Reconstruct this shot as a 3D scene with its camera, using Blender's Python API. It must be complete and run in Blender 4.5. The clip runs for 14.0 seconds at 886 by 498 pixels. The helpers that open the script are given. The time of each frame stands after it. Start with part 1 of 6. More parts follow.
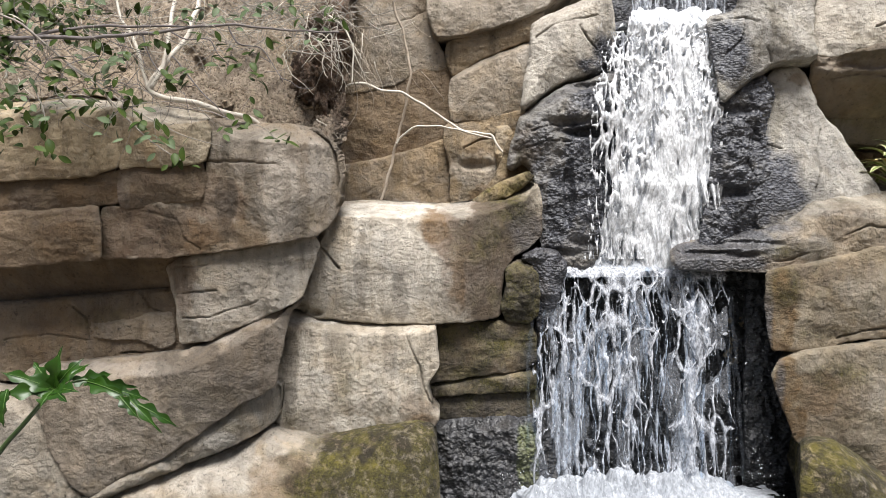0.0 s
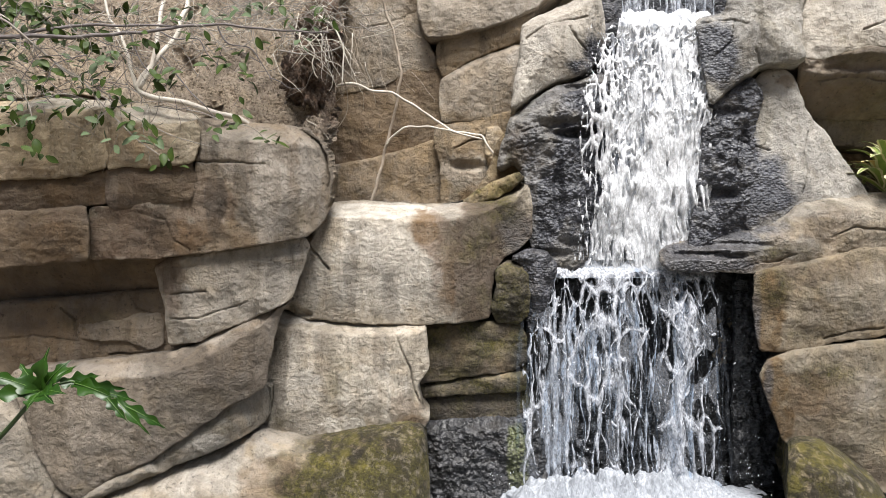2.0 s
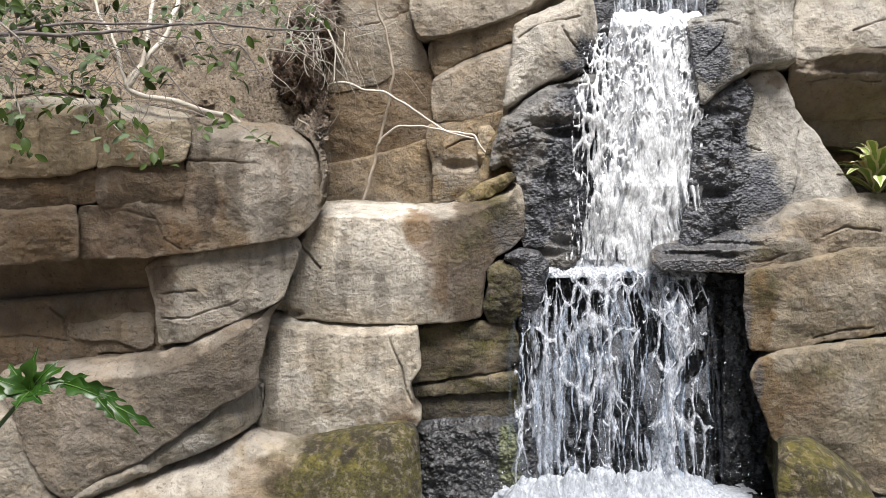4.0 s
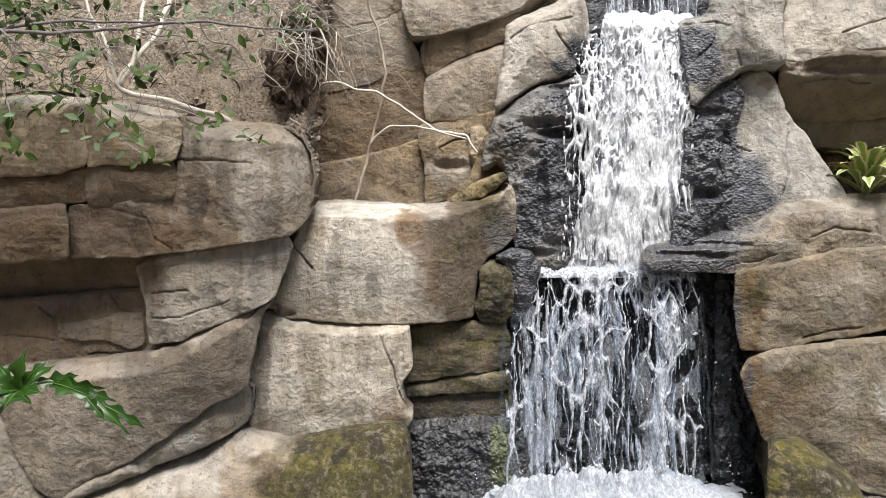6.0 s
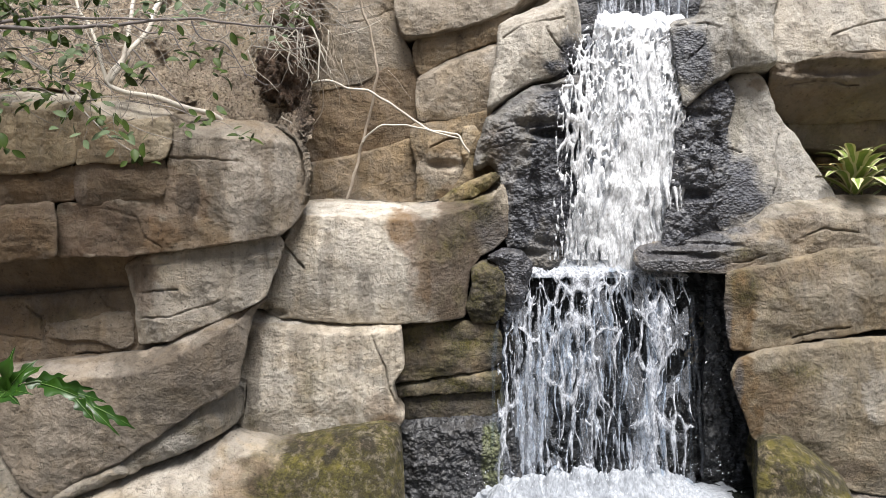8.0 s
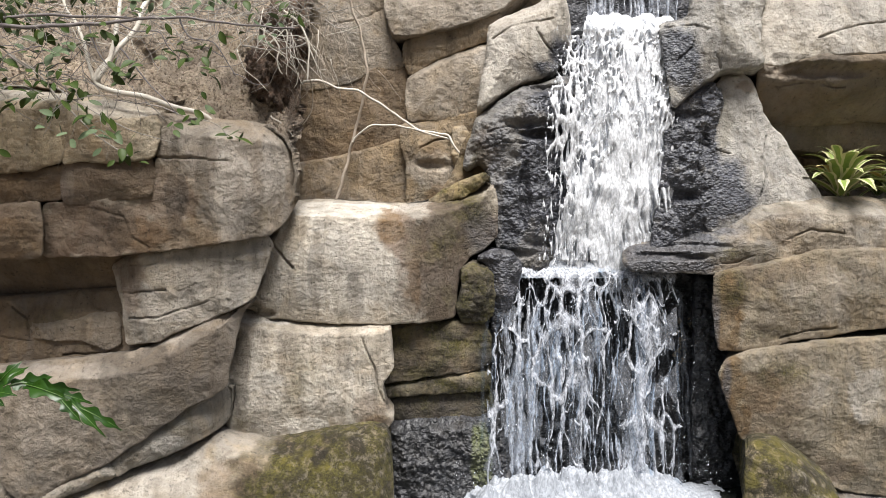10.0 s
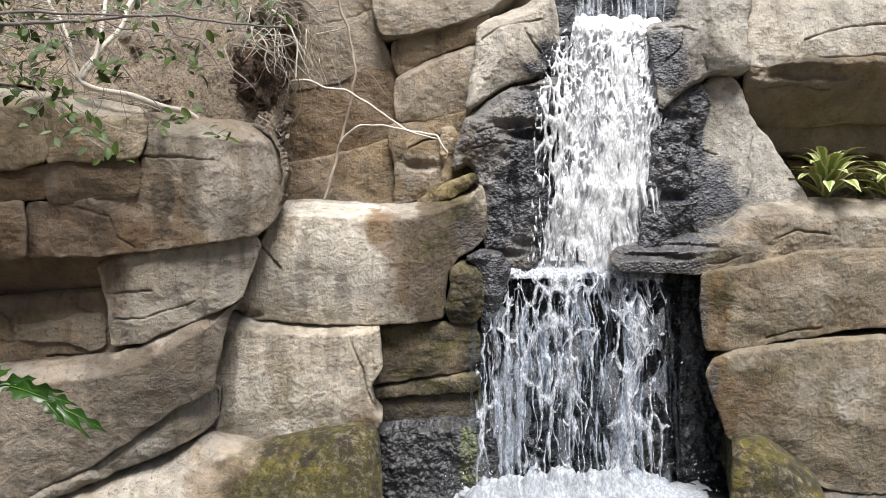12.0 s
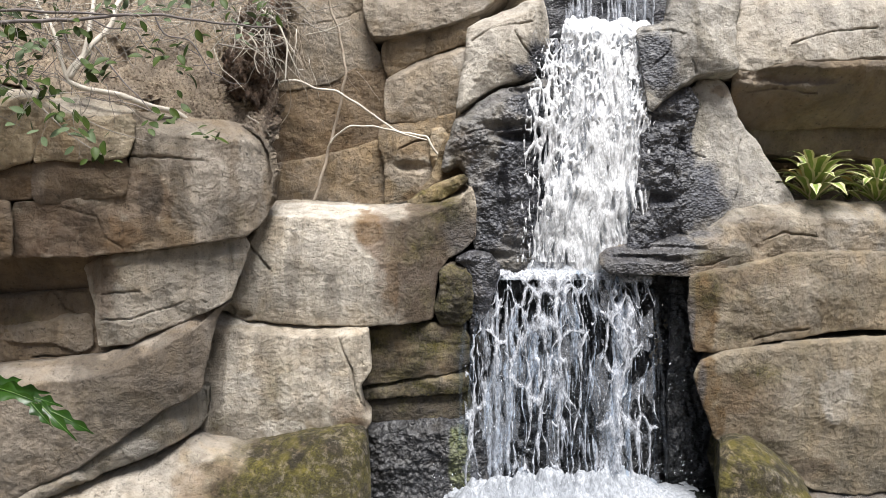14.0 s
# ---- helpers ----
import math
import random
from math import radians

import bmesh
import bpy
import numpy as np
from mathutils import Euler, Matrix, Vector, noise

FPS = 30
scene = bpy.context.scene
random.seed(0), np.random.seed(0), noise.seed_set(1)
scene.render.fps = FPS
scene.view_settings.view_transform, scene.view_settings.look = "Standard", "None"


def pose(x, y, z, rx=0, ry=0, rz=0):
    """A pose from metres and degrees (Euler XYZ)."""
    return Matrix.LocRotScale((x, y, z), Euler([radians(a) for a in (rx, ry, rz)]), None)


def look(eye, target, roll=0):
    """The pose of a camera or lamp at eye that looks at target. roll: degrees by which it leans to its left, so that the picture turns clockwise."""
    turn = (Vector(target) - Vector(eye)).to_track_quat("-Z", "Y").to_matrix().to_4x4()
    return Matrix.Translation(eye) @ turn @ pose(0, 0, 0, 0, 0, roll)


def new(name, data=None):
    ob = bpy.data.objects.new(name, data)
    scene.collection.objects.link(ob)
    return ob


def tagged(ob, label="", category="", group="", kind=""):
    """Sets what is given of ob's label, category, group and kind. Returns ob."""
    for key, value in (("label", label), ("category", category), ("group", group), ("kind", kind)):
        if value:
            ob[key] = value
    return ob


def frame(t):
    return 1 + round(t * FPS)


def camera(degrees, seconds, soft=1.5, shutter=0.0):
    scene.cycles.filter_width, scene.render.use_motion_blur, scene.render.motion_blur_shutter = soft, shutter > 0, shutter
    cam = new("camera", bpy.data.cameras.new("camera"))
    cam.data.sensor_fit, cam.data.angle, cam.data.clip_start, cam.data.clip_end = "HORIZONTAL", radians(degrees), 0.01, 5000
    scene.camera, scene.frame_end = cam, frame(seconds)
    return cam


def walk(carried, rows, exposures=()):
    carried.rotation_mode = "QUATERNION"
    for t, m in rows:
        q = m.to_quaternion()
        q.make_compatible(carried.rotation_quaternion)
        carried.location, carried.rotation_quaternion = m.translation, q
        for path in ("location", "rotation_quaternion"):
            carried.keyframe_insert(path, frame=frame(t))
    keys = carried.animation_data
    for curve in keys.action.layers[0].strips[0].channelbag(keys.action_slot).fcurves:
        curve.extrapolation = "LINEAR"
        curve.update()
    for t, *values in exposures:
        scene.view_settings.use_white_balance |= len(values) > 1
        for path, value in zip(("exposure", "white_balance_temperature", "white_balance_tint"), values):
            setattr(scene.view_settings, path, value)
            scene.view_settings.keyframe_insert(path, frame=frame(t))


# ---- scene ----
cam = camera(66.1, 14.0, soft=0.6)
walk(cam, [
    (0, look((0.0323, -0.2720, 1.6660), (0.0247, 1.4255, 1.5750), -0.2)),
    (0.5, look((0.0272, -0.2703, 1.6694), (0.0272, 1.4271, 1.5784), -0.2)),
    (1, look((0.0323, -0.2720, 1.6719), (0.0374, 1.4255, 1.5793), -0.2)),
    (1.5, look((0.0298, -0.2703, 1.6711), (0.0416, 1.4271, 1.5793), -0.1)),
    (2, look((0.0357, -0.2712, 1.6719), (0.0510, 1.4263, 1.5801), -0.1)),
    (2.5, look((0.0348, -0.2703, 1.6728), (0.0553, 1.4271, 1.5810), -0.1)),
    (3, look((0.0399, -0.2703, 1.6736), (0.0638, 1.4263, 1.5801), -0.1)),
    (5.5, look((0.0459, -0.2720, 1.6702), (0.0918, 1.4246, 1.5767), 0.1)),
    (6, look((0.0485, -0.2728, 1.6685), (0.0986, 1.4238, 1.5767), 0.1)),
    (6.5, look((0.0399, -0.2703, 1.6677), (0.0978, 1.4263, 1.5759), 0.2)),
    (7, look((0.0382, -0.2703, 1.6702), (0.1011, 1.4263, 1.5767), 0.2)),
    (7.5, look((0.0348, -0.2669, 1.6685), (0.1045, 1.4288, 1.5759), 0.2)),
    (8, look((0.0298, -0.2643, 1.6702), (0.1080, 1.4314, 1.5767), 0.3)),
    (10.5, look((0.0314, -0.2610, 1.6719), (0.1419, 1.4323, 1.5793), 0.4)),
    (11, look((0.0281, -0.2592, 1.6600), (0.1470, 1.4348, 1.5716), 0.4)),
    (11.5, look((0.0263, -0.2567, 1.6651), (0.1530, 1.4357, 1.5759), 0.5)),
    (12, look((0.0229, -0.2550, 1.6634), (0.1581, 1.4373, 1.5750), 0.5)),
    (12.5, look((0.0281, -0.2567, 1.6694), (0.1675, 1.4348, 1.5801), 0.5)),
    (13, look((0.0357, -0.2567, 1.6634), (0.1785, 1.4348, 1.5767), 0.5)),
    (13.5, look((0.0374, -0.2601, 1.6694), (0.1853, 1.4314, 1.5810), 0.6)),
    (14, look((0.0314, -0.2576, 1.6651), (0.1887, 1.4331, 1.5793), 0.7)),
])

# ---- daylight: bright overcast sky, soft high sun from behind the viewer ----
world = bpy.data.worlds.new("overcast_sky")
scene.world = world
world.use_nodes = True
wn = world.node_tree.nodes
sky = wn.new("ShaderNodeTexSky")
sky.sky_type = "NISHITA"
sky.sun_disc = False
SUN_UP, SUN_ROUND = radians(66), radians(172)
sky.sun_elevation, sky.sun_rotation = SUN_UP, SUN_ROUND
sky.air_density, sky.dust_density, sky.ozone_density = 1.0, 4.0, 1.0
wn["Background"].inputs["Strength"].default_value = 0.05
world.node_tree.links.new(sky.outputs[0], wn["Background"].inputs["Color"])
sun = new("sun", bpy.data.lights.new("sun", "SUN"))
sun.data.energy, sun.data.angle, sun.data.color = 4.8, radians(30), (1.0, 0.988, 0.975)
sun_from = Vector((math.sin(SUN_ROUND) * math.cos(SUN_UP), math.cos(SUN_ROUND) * math.cos(SUN_UP), math.sin(SUN_UP)))
sun.matrix_world = look(sun_from * 30, (0, 0, 0))
scene.view_settings.exposure = 0.76


# ---- node helpers ----
class Nodes:
    """A small writer of node materials."""

    def __init__(self, name):
        self.mat = bpy.data.materials.new(name)
        self.mat.use_nodes = True
        self.tree = self.mat.node_tree
        self.shader = self.tree.nodes["Principled BSDF"]
        self.place = self.node("ShaderNodeNewGeometry").outputs["Position"]

    def node(self, kind, **values):
        n = self.tree.nodes.new(kind)
        for key, value in values.items():
            n.inputs[key].default_value = value
        return n

    def link(self, a, b):
        self.tree.links.new(a, b)

    def stretch(self, scale, source=None):
        n = self.node("ShaderNodeMapping", Scale=scale)
        self.link(source or self.place, n.inputs["Vector"])
        return n.outputs[0]

    def noise(self, scale, detail=4.0, rough=0.55, source=None, warp=0.0):
        n = self.node("ShaderNodeTexNoise", Scale=scale, Detail=detail, Roughness=rough, Distortion=warp)
        self.link(source or self.place, n.inputs["Vector"])
        return n.outputs["Fac"]

    def ramp(self, source, low, high, a=0.0, b=1.0):
        n = self.node("ShaderNodeMapRange")
        n.inputs["From Min"].default_value, n.inputs["From Max"].default_value = low, high
        n.inputs["To Min"].default_value, n.inputs["To Max"].default_value = a, b
        n.clamp = True
        self.link(source, n.inputs["Value"])
        return n.outputs[0]

    def attr(self, name):
        n = self.node("ShaderNodeAttribute")
        n.attribute_name = name
        return n.outputs["Fac"]

    def value(self, op, a, b=None):
        n = self.node("ShaderNodeMath")
        n.operation = op
        for slot, v in zip(n.inputs, (a, b)):
            if v is None:
                continue
            if isinstance(v, (int, float)):
                slot.default_value = v
            else:
                self.link(v, slot)
        return n.outputs[0]

    def mix(self, fac, a, b, how="MIX"):
        n = self.node("ShaderNodeMix")
        n.data_type, n.blend_type = "RGBA", how
        for slot, v in zip((n.inputs[0], n.inputs[6], n.inputs[7]), (fac, a, b)):
            if isinstance(v, tuple):
                slot.default_value = (*v, 1.0)
            elif isinstance(v, (int, float)):
                slot.default_value = v
            else:
                self.link(v, slot)
        return n.outputs[2]

    def bump(self, height, strength, distance, under=None):
        n = self.node("ShaderNodeBump", Strength=strength, Distance=distance)
        self.link(height, n.inputs["Height"])
        if under:
            self.link(under, n.inputs["Normal"])
        return n.outputs[0]

    def done(self, colour=None, rough=None, normal=None, **values):
        for key, v in (("Base Color", colour), ("Roughness", rough), ("Normal", normal)):
            if v is None:
                continue
            if isinstance(v, tuple):
                self.shader.inputs[key].default_value = (*v, 1.0)
            elif isinstance(v, (int, float)):
                self.shader.inputs[key].default_value = v
            else:
                self.link(v, self.shader.inputs[key])
        for key, v in values.items():
            self.shader.inputs[key.replace("_", " ")].default_value = v
        return self.mat


def rock_material():
    n = Nodes("weathered_rock")
    broad = n.noise(1.7, 5, 0.6)
    mid = n.noise(9, 6, 0.68, warp=0.5)
    patch = n.noise(26, 5, 0.7, warp=0.3)
    fine = n.noise(85, 4, 0.75)
    grain = n.noise(300, 3, 0.7)
    layers = n.noise(1.0, 6, 0.7, n.stretch((6, 6, 42)), 0.2)
    streaks = n.noise(1.0, 6, 0.62, n.stretch((13, 13, 1.3)), 0.3)
    chance = n.node("ShaderNodeObjectInfo").outputs["Random"]
    base = n.mix(n.ramp(broad, 0.42, 0.58), (0.47, 0.365, 0.235), (0.37, 0.325, 0.265))
    base = n.mix(n.ramp(chance, 0, 1, 0.0, 0.3), base, (0.44, 0.35, 0.24))
    base = n.mix(n.attr("grey"), base, n.mix(n.ramp(mid, 0.4, 0.6), (0.27, 0.26, 0.24), (0.40, 0.385, 0.355)))
    base = n.mix(n.value("MULTIPLY", n.attr("ochre"), n.ramp(mid, 0.35, 0.6, 0.5, 1.0)), base, (0.46, 0.335, 0.165))
    tan = n.value("SUBTRACT", 1.0, n.attr("grey"))
    base = n.mix(n.value("MULTIPLY", tan, n.ramp(n.noise(3.4, 5, 0.62, warp=0.6), 0.5, 0.62, 0, 0.6)), base, (0.48, 0.335, 0.165))
    base = n.mix(n.ramp(n.noise(2.6, 5, 0.66, warp=0.9), 0.54, 0.64, 0, 0.4), base, (0.22, 0.185, 0.10))
    base = n.mix(n.ramp(mid, 0.52, 0.68, 0, 0.3), base, (0.50, 0.44, 0.35))
    base = n.mix(n.ramp(mid, 0.42, 0.34, 0, 0.25), base, (0.20, 0.15, 0.10))
    base = n.mix(n.ramp(layers, 0.55, 0.72, 0, 0.06), base, (0.14, 0.105, 0.07))
    base = n.mix(n.ramp(streaks, 0.52, 0.66, 0, 0.52), base, (0.13, 0.105, 0.070))
    base = n.mix(n.ramp(streaks, 0.46, 0.32, 0, 0.22), base, (0.55, 0.50, 0.42))
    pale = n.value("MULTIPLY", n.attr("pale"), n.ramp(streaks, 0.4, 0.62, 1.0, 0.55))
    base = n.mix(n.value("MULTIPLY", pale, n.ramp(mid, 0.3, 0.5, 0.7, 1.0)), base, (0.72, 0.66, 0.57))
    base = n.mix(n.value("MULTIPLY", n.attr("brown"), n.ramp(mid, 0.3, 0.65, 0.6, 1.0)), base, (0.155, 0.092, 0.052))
    base = n.mix(n.value("MULTIPLY", n.attr("rust"), n.ramp(mid, 0.3, 0.6, 0.4, 1.0)), base, (0.21, 0.115, 0.035))
    # dark drip stains, and shade painted into recesses and undersides
    base = n.mix(n.value("MULTIPLY", n.attr("stain_shade"), n.ramp(streaks, 0.38, 0.6, 1.0, 0.68)), base, (0.06, 0.048, 0.036))
    moss = n.value("MULTIPLY", n.ramp(n.attr("moss"), 0.0, 0.7), n.ramp(patch, 0.3, 0.5, 0.45, 1.0))
    green = n.mix(n.ramp(fine, 0.4, 0.62), (0.10, 0.085, 0.016), (0.034, 0.028, 0.009))
    green = n.mix(n.ramp(mid, 0.42, 0.6), green, (0.035, 0.027, 0.013))
    green = n.mix(n.ramp(n.noise(6, 4, 0.6), 0.54, 0.64, 0, 0.5), green, (0.18, 0.15, 0.025))
    base = n.mix(moss, base, green)
    wet = n.value("MULTIPLY", n.ramp(n.attr("wet"), 0.05, 0.75), n.ramp(moss, 0.0, 1.0, 1.0, 0.15))
    slate = n.mix(n.ramp(patch, 0.42, 0.66), (0.032, 0.034, 0.043), (0.12, 0.125, 0.15))
    base = n.mix(n.value("MULTIPLY", wet, 0.95), base, slate)
    # darkens wet rock again, to paint the shade behind the fall
    base = n.mix(n.value("MULTIPLY", n.value("MULTIPLY", wet, n.attr("stain_shade")), 0.75), base, (0.011, 0.012, 0.010))
    base = n.mix(n.value("MULTIPLY", n.attr("algae"), n.ramp(fine, 0.36, 0.6, 1.0, 0.45)), base, (0.26, 0.29, 0.10))
    rough = n.ramp(wet, 0.1, 0.8, 0.95, 0.42)
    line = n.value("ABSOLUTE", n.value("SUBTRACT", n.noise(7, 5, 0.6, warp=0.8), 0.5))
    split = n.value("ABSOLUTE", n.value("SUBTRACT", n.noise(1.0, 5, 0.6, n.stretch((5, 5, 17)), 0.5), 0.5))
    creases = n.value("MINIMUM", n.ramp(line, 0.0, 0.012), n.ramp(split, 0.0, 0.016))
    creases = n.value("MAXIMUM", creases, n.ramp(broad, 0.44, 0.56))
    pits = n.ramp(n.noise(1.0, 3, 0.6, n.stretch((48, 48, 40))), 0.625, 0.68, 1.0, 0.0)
    hollow = n.value("ADD", n.value("MULTIPLY", fine, 0.65), n.value("MULTIPLY", grain, 0.35))
    normal = n.bump(mid, 0.7, 0.05)
    normal = n.bump(patch, 0.6, 0.03, normal)
    normal = n.bump(n.value("SUBTRACT", 1.0, hollow), 0.55, 0.010, normal)
    normal = n.bump(layers, 0.25, 0.015, normal)
    ribs = n.noise(1.0, 5, 0.7, n.stretch((18, 18, 13)), 0.5)
    normal = n.bump(ribs, 0.35, 0.016, normal)
    nubs = n.noise(1.0, 2, 0.6, n.stretch((105, 105, 90)), 0.5)
    nubs = n.mix(n.ramp(n.noise(4, 3, 0.6), 0.35, 0.6, 0.3, 1.0), (0.5, 0.5, 0.5), nubs)
    normal = n.bump(nubs, 0.5, 0.012, normal)
    beads = n.node("ShaderNodeTexVoronoi", Scale=52.0)
    n.link(n.stretch((1, 1, 1.4)), beads.inputs["Vector"])
    drip = n.node("ShaderNodeBump", Distance=0.014)
    n.link(n.value("SUBTRACT", 1.0, beads.outputs["Distance"]), drip.inputs["Height"])
    n.link(wet, drip.inputs["Strength"])
    n.link(normal, drip.inputs["Normal"])
    normal = drip.outputs[0]
    normal = n.bump(creases, 0.35, 0.006, normal)
    normal = n.bump(pits, 0.7, 0.005, normal)
    # mottled tone plus painted cavity shade: pits and low relief darker, high relief lighter
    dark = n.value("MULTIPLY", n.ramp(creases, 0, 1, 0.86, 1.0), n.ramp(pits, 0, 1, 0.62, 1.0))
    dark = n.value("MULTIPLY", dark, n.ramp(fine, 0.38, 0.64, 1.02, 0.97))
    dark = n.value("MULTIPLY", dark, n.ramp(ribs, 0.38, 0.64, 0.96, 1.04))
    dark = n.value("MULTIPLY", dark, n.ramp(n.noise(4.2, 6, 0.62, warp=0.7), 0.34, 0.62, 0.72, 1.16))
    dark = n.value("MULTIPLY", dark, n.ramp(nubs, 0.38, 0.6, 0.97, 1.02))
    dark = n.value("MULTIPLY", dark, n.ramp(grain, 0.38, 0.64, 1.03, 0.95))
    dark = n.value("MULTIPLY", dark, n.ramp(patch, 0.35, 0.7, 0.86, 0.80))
    tone_shade = n.node("ShaderNodeCombineColor")
    for slot in tone_shade.inputs[:3]:
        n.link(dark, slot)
    base = n.mix(1.0, base, tone_shade.outputs[0], "MULTIPLY")
    n.link(n.value("MULTIPLY", wet, 0.4), n.shader.inputs["Coat Weight"])
    n.shader.inputs["Coat Roughness"].default_value = 0.42
    return n.done(base, rough, normal)


def plain(name, a, b, scale=20.0, rough=0.6, relief=0.3, depth=0.004, **values):
    """A material that wanders between two colours."""
    n = Nodes(name)
    big, small = n.noise(scale, 4, 0.6), n.noise(scale * 9, 3, 0.6)
    colour = n.mix(n.ramp(big, 0.35, 0.65), a, b)
    colour = n.mix(n.ramp(small, 0.5, 0.75, 0, 0.4), colour, tuple(0.5 * v for v in a))
    chance = n.node("ShaderNodeNewGeometry").outputs["Random Per Island"]
    colour = n.mix(n.ramp(chance, 0, 1, 0, 0.45), colour, b)
    return n.done(colour, rough, n.bump(small, relief, depth), **values)


def soil_material():
    n = Nodes("dry_gritty_earth")
    big, mid, fine = n.noise(5, 5, 0.6), n.noise(24, 5, 0.65), n.noise(75, 3, 0.6)
    colour = n.mix(n.ramp(big, 0.35, 0.65), (0.48, 0.38, 0.27), (0.40, 0.33, 0.26))
    colour = n.mix(n.ramp(mid, 0.52, 0.66, 0, 0.6), colour, (0.16, 0.11, 0.075))
    colour = n.mix(n.ramp(fine, 0.54, 0.66, 0, 0.35), colour, (0.55, 0.45, 0.33))
    colour = n.mix(n.ramp(fine, 0.43, 0.36, 0, 0.75), colour, (0.10, 0.065, 0.04))
    colour = n.mix(n.attr("red"), colour, n.mix(n.ramp(mid, 0.4, 0.6), (0.12, 0.05, 0.03), (0.03, 0.013, 0.01)))
    normal = n.bump(mid, 1.0, 0.06)
    return n.done(colour, 0.95, n.bump(fine, 1.0, 0.03, normal))


def water_material(name, cover, tint, rough=0.2):
    """Aerated water: a white froth over a clear wet body."""
    n = Nodes(name)
    froth = n.noise(1.0, 5, 0.65, n.stretch((75, 75, 34)), 0.6)
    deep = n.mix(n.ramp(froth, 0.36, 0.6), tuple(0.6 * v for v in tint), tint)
    n.done(deep, rough, n.bump(froth, 0.6, 0.02 * (1 - cover)), IOR=1.33)
    lace = n.ramp(froth, 0.36, 0.62, 0.35 + cover, 1.0)
    body = n.value("SUBTRACT", 1.0, n.value("MULTIPLY", n.ramp(n.attr("thick"), 0.0, 1.1 - 0.8 * cover, cover, 1.0), lace))
    clear = n.node("ShaderNodeBsdfTransparent")
    clear.inputs["Color"].default_value = (0.94, 0.97, 1.0, 1.0)
    both = n.node("ShaderNodeMixShader")
    n.link(body, both.inputs[0])
    n.link(n.shader.outputs[0], both.inputs[1])
    n.link(clear.outputs[0], both.inputs[2])
    n.link(both.outputs[0], n.tree.nodes["Material Output"].inputs["Surface"])
    return n.mat


ROCK = rock_material()
SOIL = soil_material()
FROTH = water_material("white_froth", 0.45, (0.86, 0.87, 0.89))
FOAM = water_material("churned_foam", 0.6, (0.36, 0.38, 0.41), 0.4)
STRANDS = water_material("falling_water", 0.03, (0.60, 0.62, 0.67))
DROP = plain("water_drops", (0.85, 0.87, 0.9), (0.7, 0.74, 0.8), 30, 0.1, 0.1)
POOL = plain("pool_water", (0.02, 0.025, 0.02), (0.05, 0.055, 0.045), 3, 0.06, 0.35, 0.01)
BARK = plain("grey_bark", (0.20, 0.175, 0.15), (0.32, 0.29, 0.25), 25, 0.8, 0.5)
PALE_BARK = plain("pale_bleached_bark", (0.50, 0.45, 0.37), (0.66, 0.61, 0.53), 25, 0.75, 0.5)
DARK_BARK = plain("dark_bark", (0.09, 0.075, 0.068), (0.17, 0.15, 0.145), 25, 0.8, 0.5)
VINE = plain("dry_vine", (0.26, 0.20, 0.145), (0.38, 0.32, 0.25), 18, 0.8, 0.4)
LEAF = plain("shrub_leaf", (0.016, 0.034, 0.004), (0.048, 0.075, 0.010), 12, 0.55, 0.15, Specular_IOR_Level=0.25)
GREY_LEAF = plain("dusty_shrub_leaf", (0.06, 0.09, 0.04), (0.11, 0.145, 0.075), 12, 0.6, 0.15, Specular_IOR_Level=0.25)
PHILO = plain("glossy_green_leaf", (0.008, 0.028, 0.003), (0.022, 0.06, 0.005), 9, 0.34, 0.2, Specular_IOR_Level=0.3)
VEIN = plain("pale_leaf_vein", (0.05, 0.11, 0.02), (0.09, 0.16, 0.035), 15, 0.4, 0.2)
PETIOLE = plain("dark_green_stalk", (0.03, 0.055, 0.015), (0.05, 0.085, 0.025), 15, 0.4, 0.2)
ROSETTE = plain("rosette_leaf", (0.09, 0.17, 0.03), (0.25, 0.31, 0.07), 14, 0.45, 0.2)
DRY_LEAF = plain("dry_leaf", (0.38, 0.24, 0.07), (0.55, 0.42, 0.19), 14, 0.7, 0.2)
MARGIN = plain("cream_leaf_margin", (0.42, 0.40, 0.19), (0.52, 0.49, 0.30), 20, 0.5, 0.2)
GROUND = plain("packed_earth", (0.11, 0.085, 0.06), (0.17, 0.135, 0.095), 3, 0.95, 0.5, 0.02)

# ---- smooth noise on arrays ----
rng = np.random.default_rng(7)
HASH = np.concatenate([rng.permutation(256)] * 2)
GRADS = rng.normal(size=(256, 3))
GRADS /= np.linalg.norm(GRADS, axis=1)[:, None]


def perlin(p):
    """Gradient noise of an array of points, about -0.6 to 0.6."""
    i = np.floor(p).astype(int)
    f = p - i
    i &= 255
    w = f * f * f * (f * (f * 6 - 15) + 10)
    total = np.zeros(len(p))
    for dx in (0, 1):
        for dy in (0, 1):
            for dz in (0, 1):
                h = HASH[HASH[HASH[(i[:, 0] + dx) & 255] + ((i[:, 1] + dy) & 255)] + ((i[:, 2] + dz) & 255)]
                dot = ((f - (dx, dy, dz)) * GRADS[h]).sum(axis=1)
                total += dot * (w[:, 0] if dx else 1 - w[:, 0]) * (w[:, 1] if dy else 1 - w[:, 1]) * (w[:, 2] if dz else 1 - w[:, 2])
    return total


def fbm(p, octaves=4, gain=0.5):
    total, size = 0, 1.0
    for k in range(octaves):
        total = total + size * perlin(p * 2.03 ** k + 17.3 * k)
        size *= gain
    return total


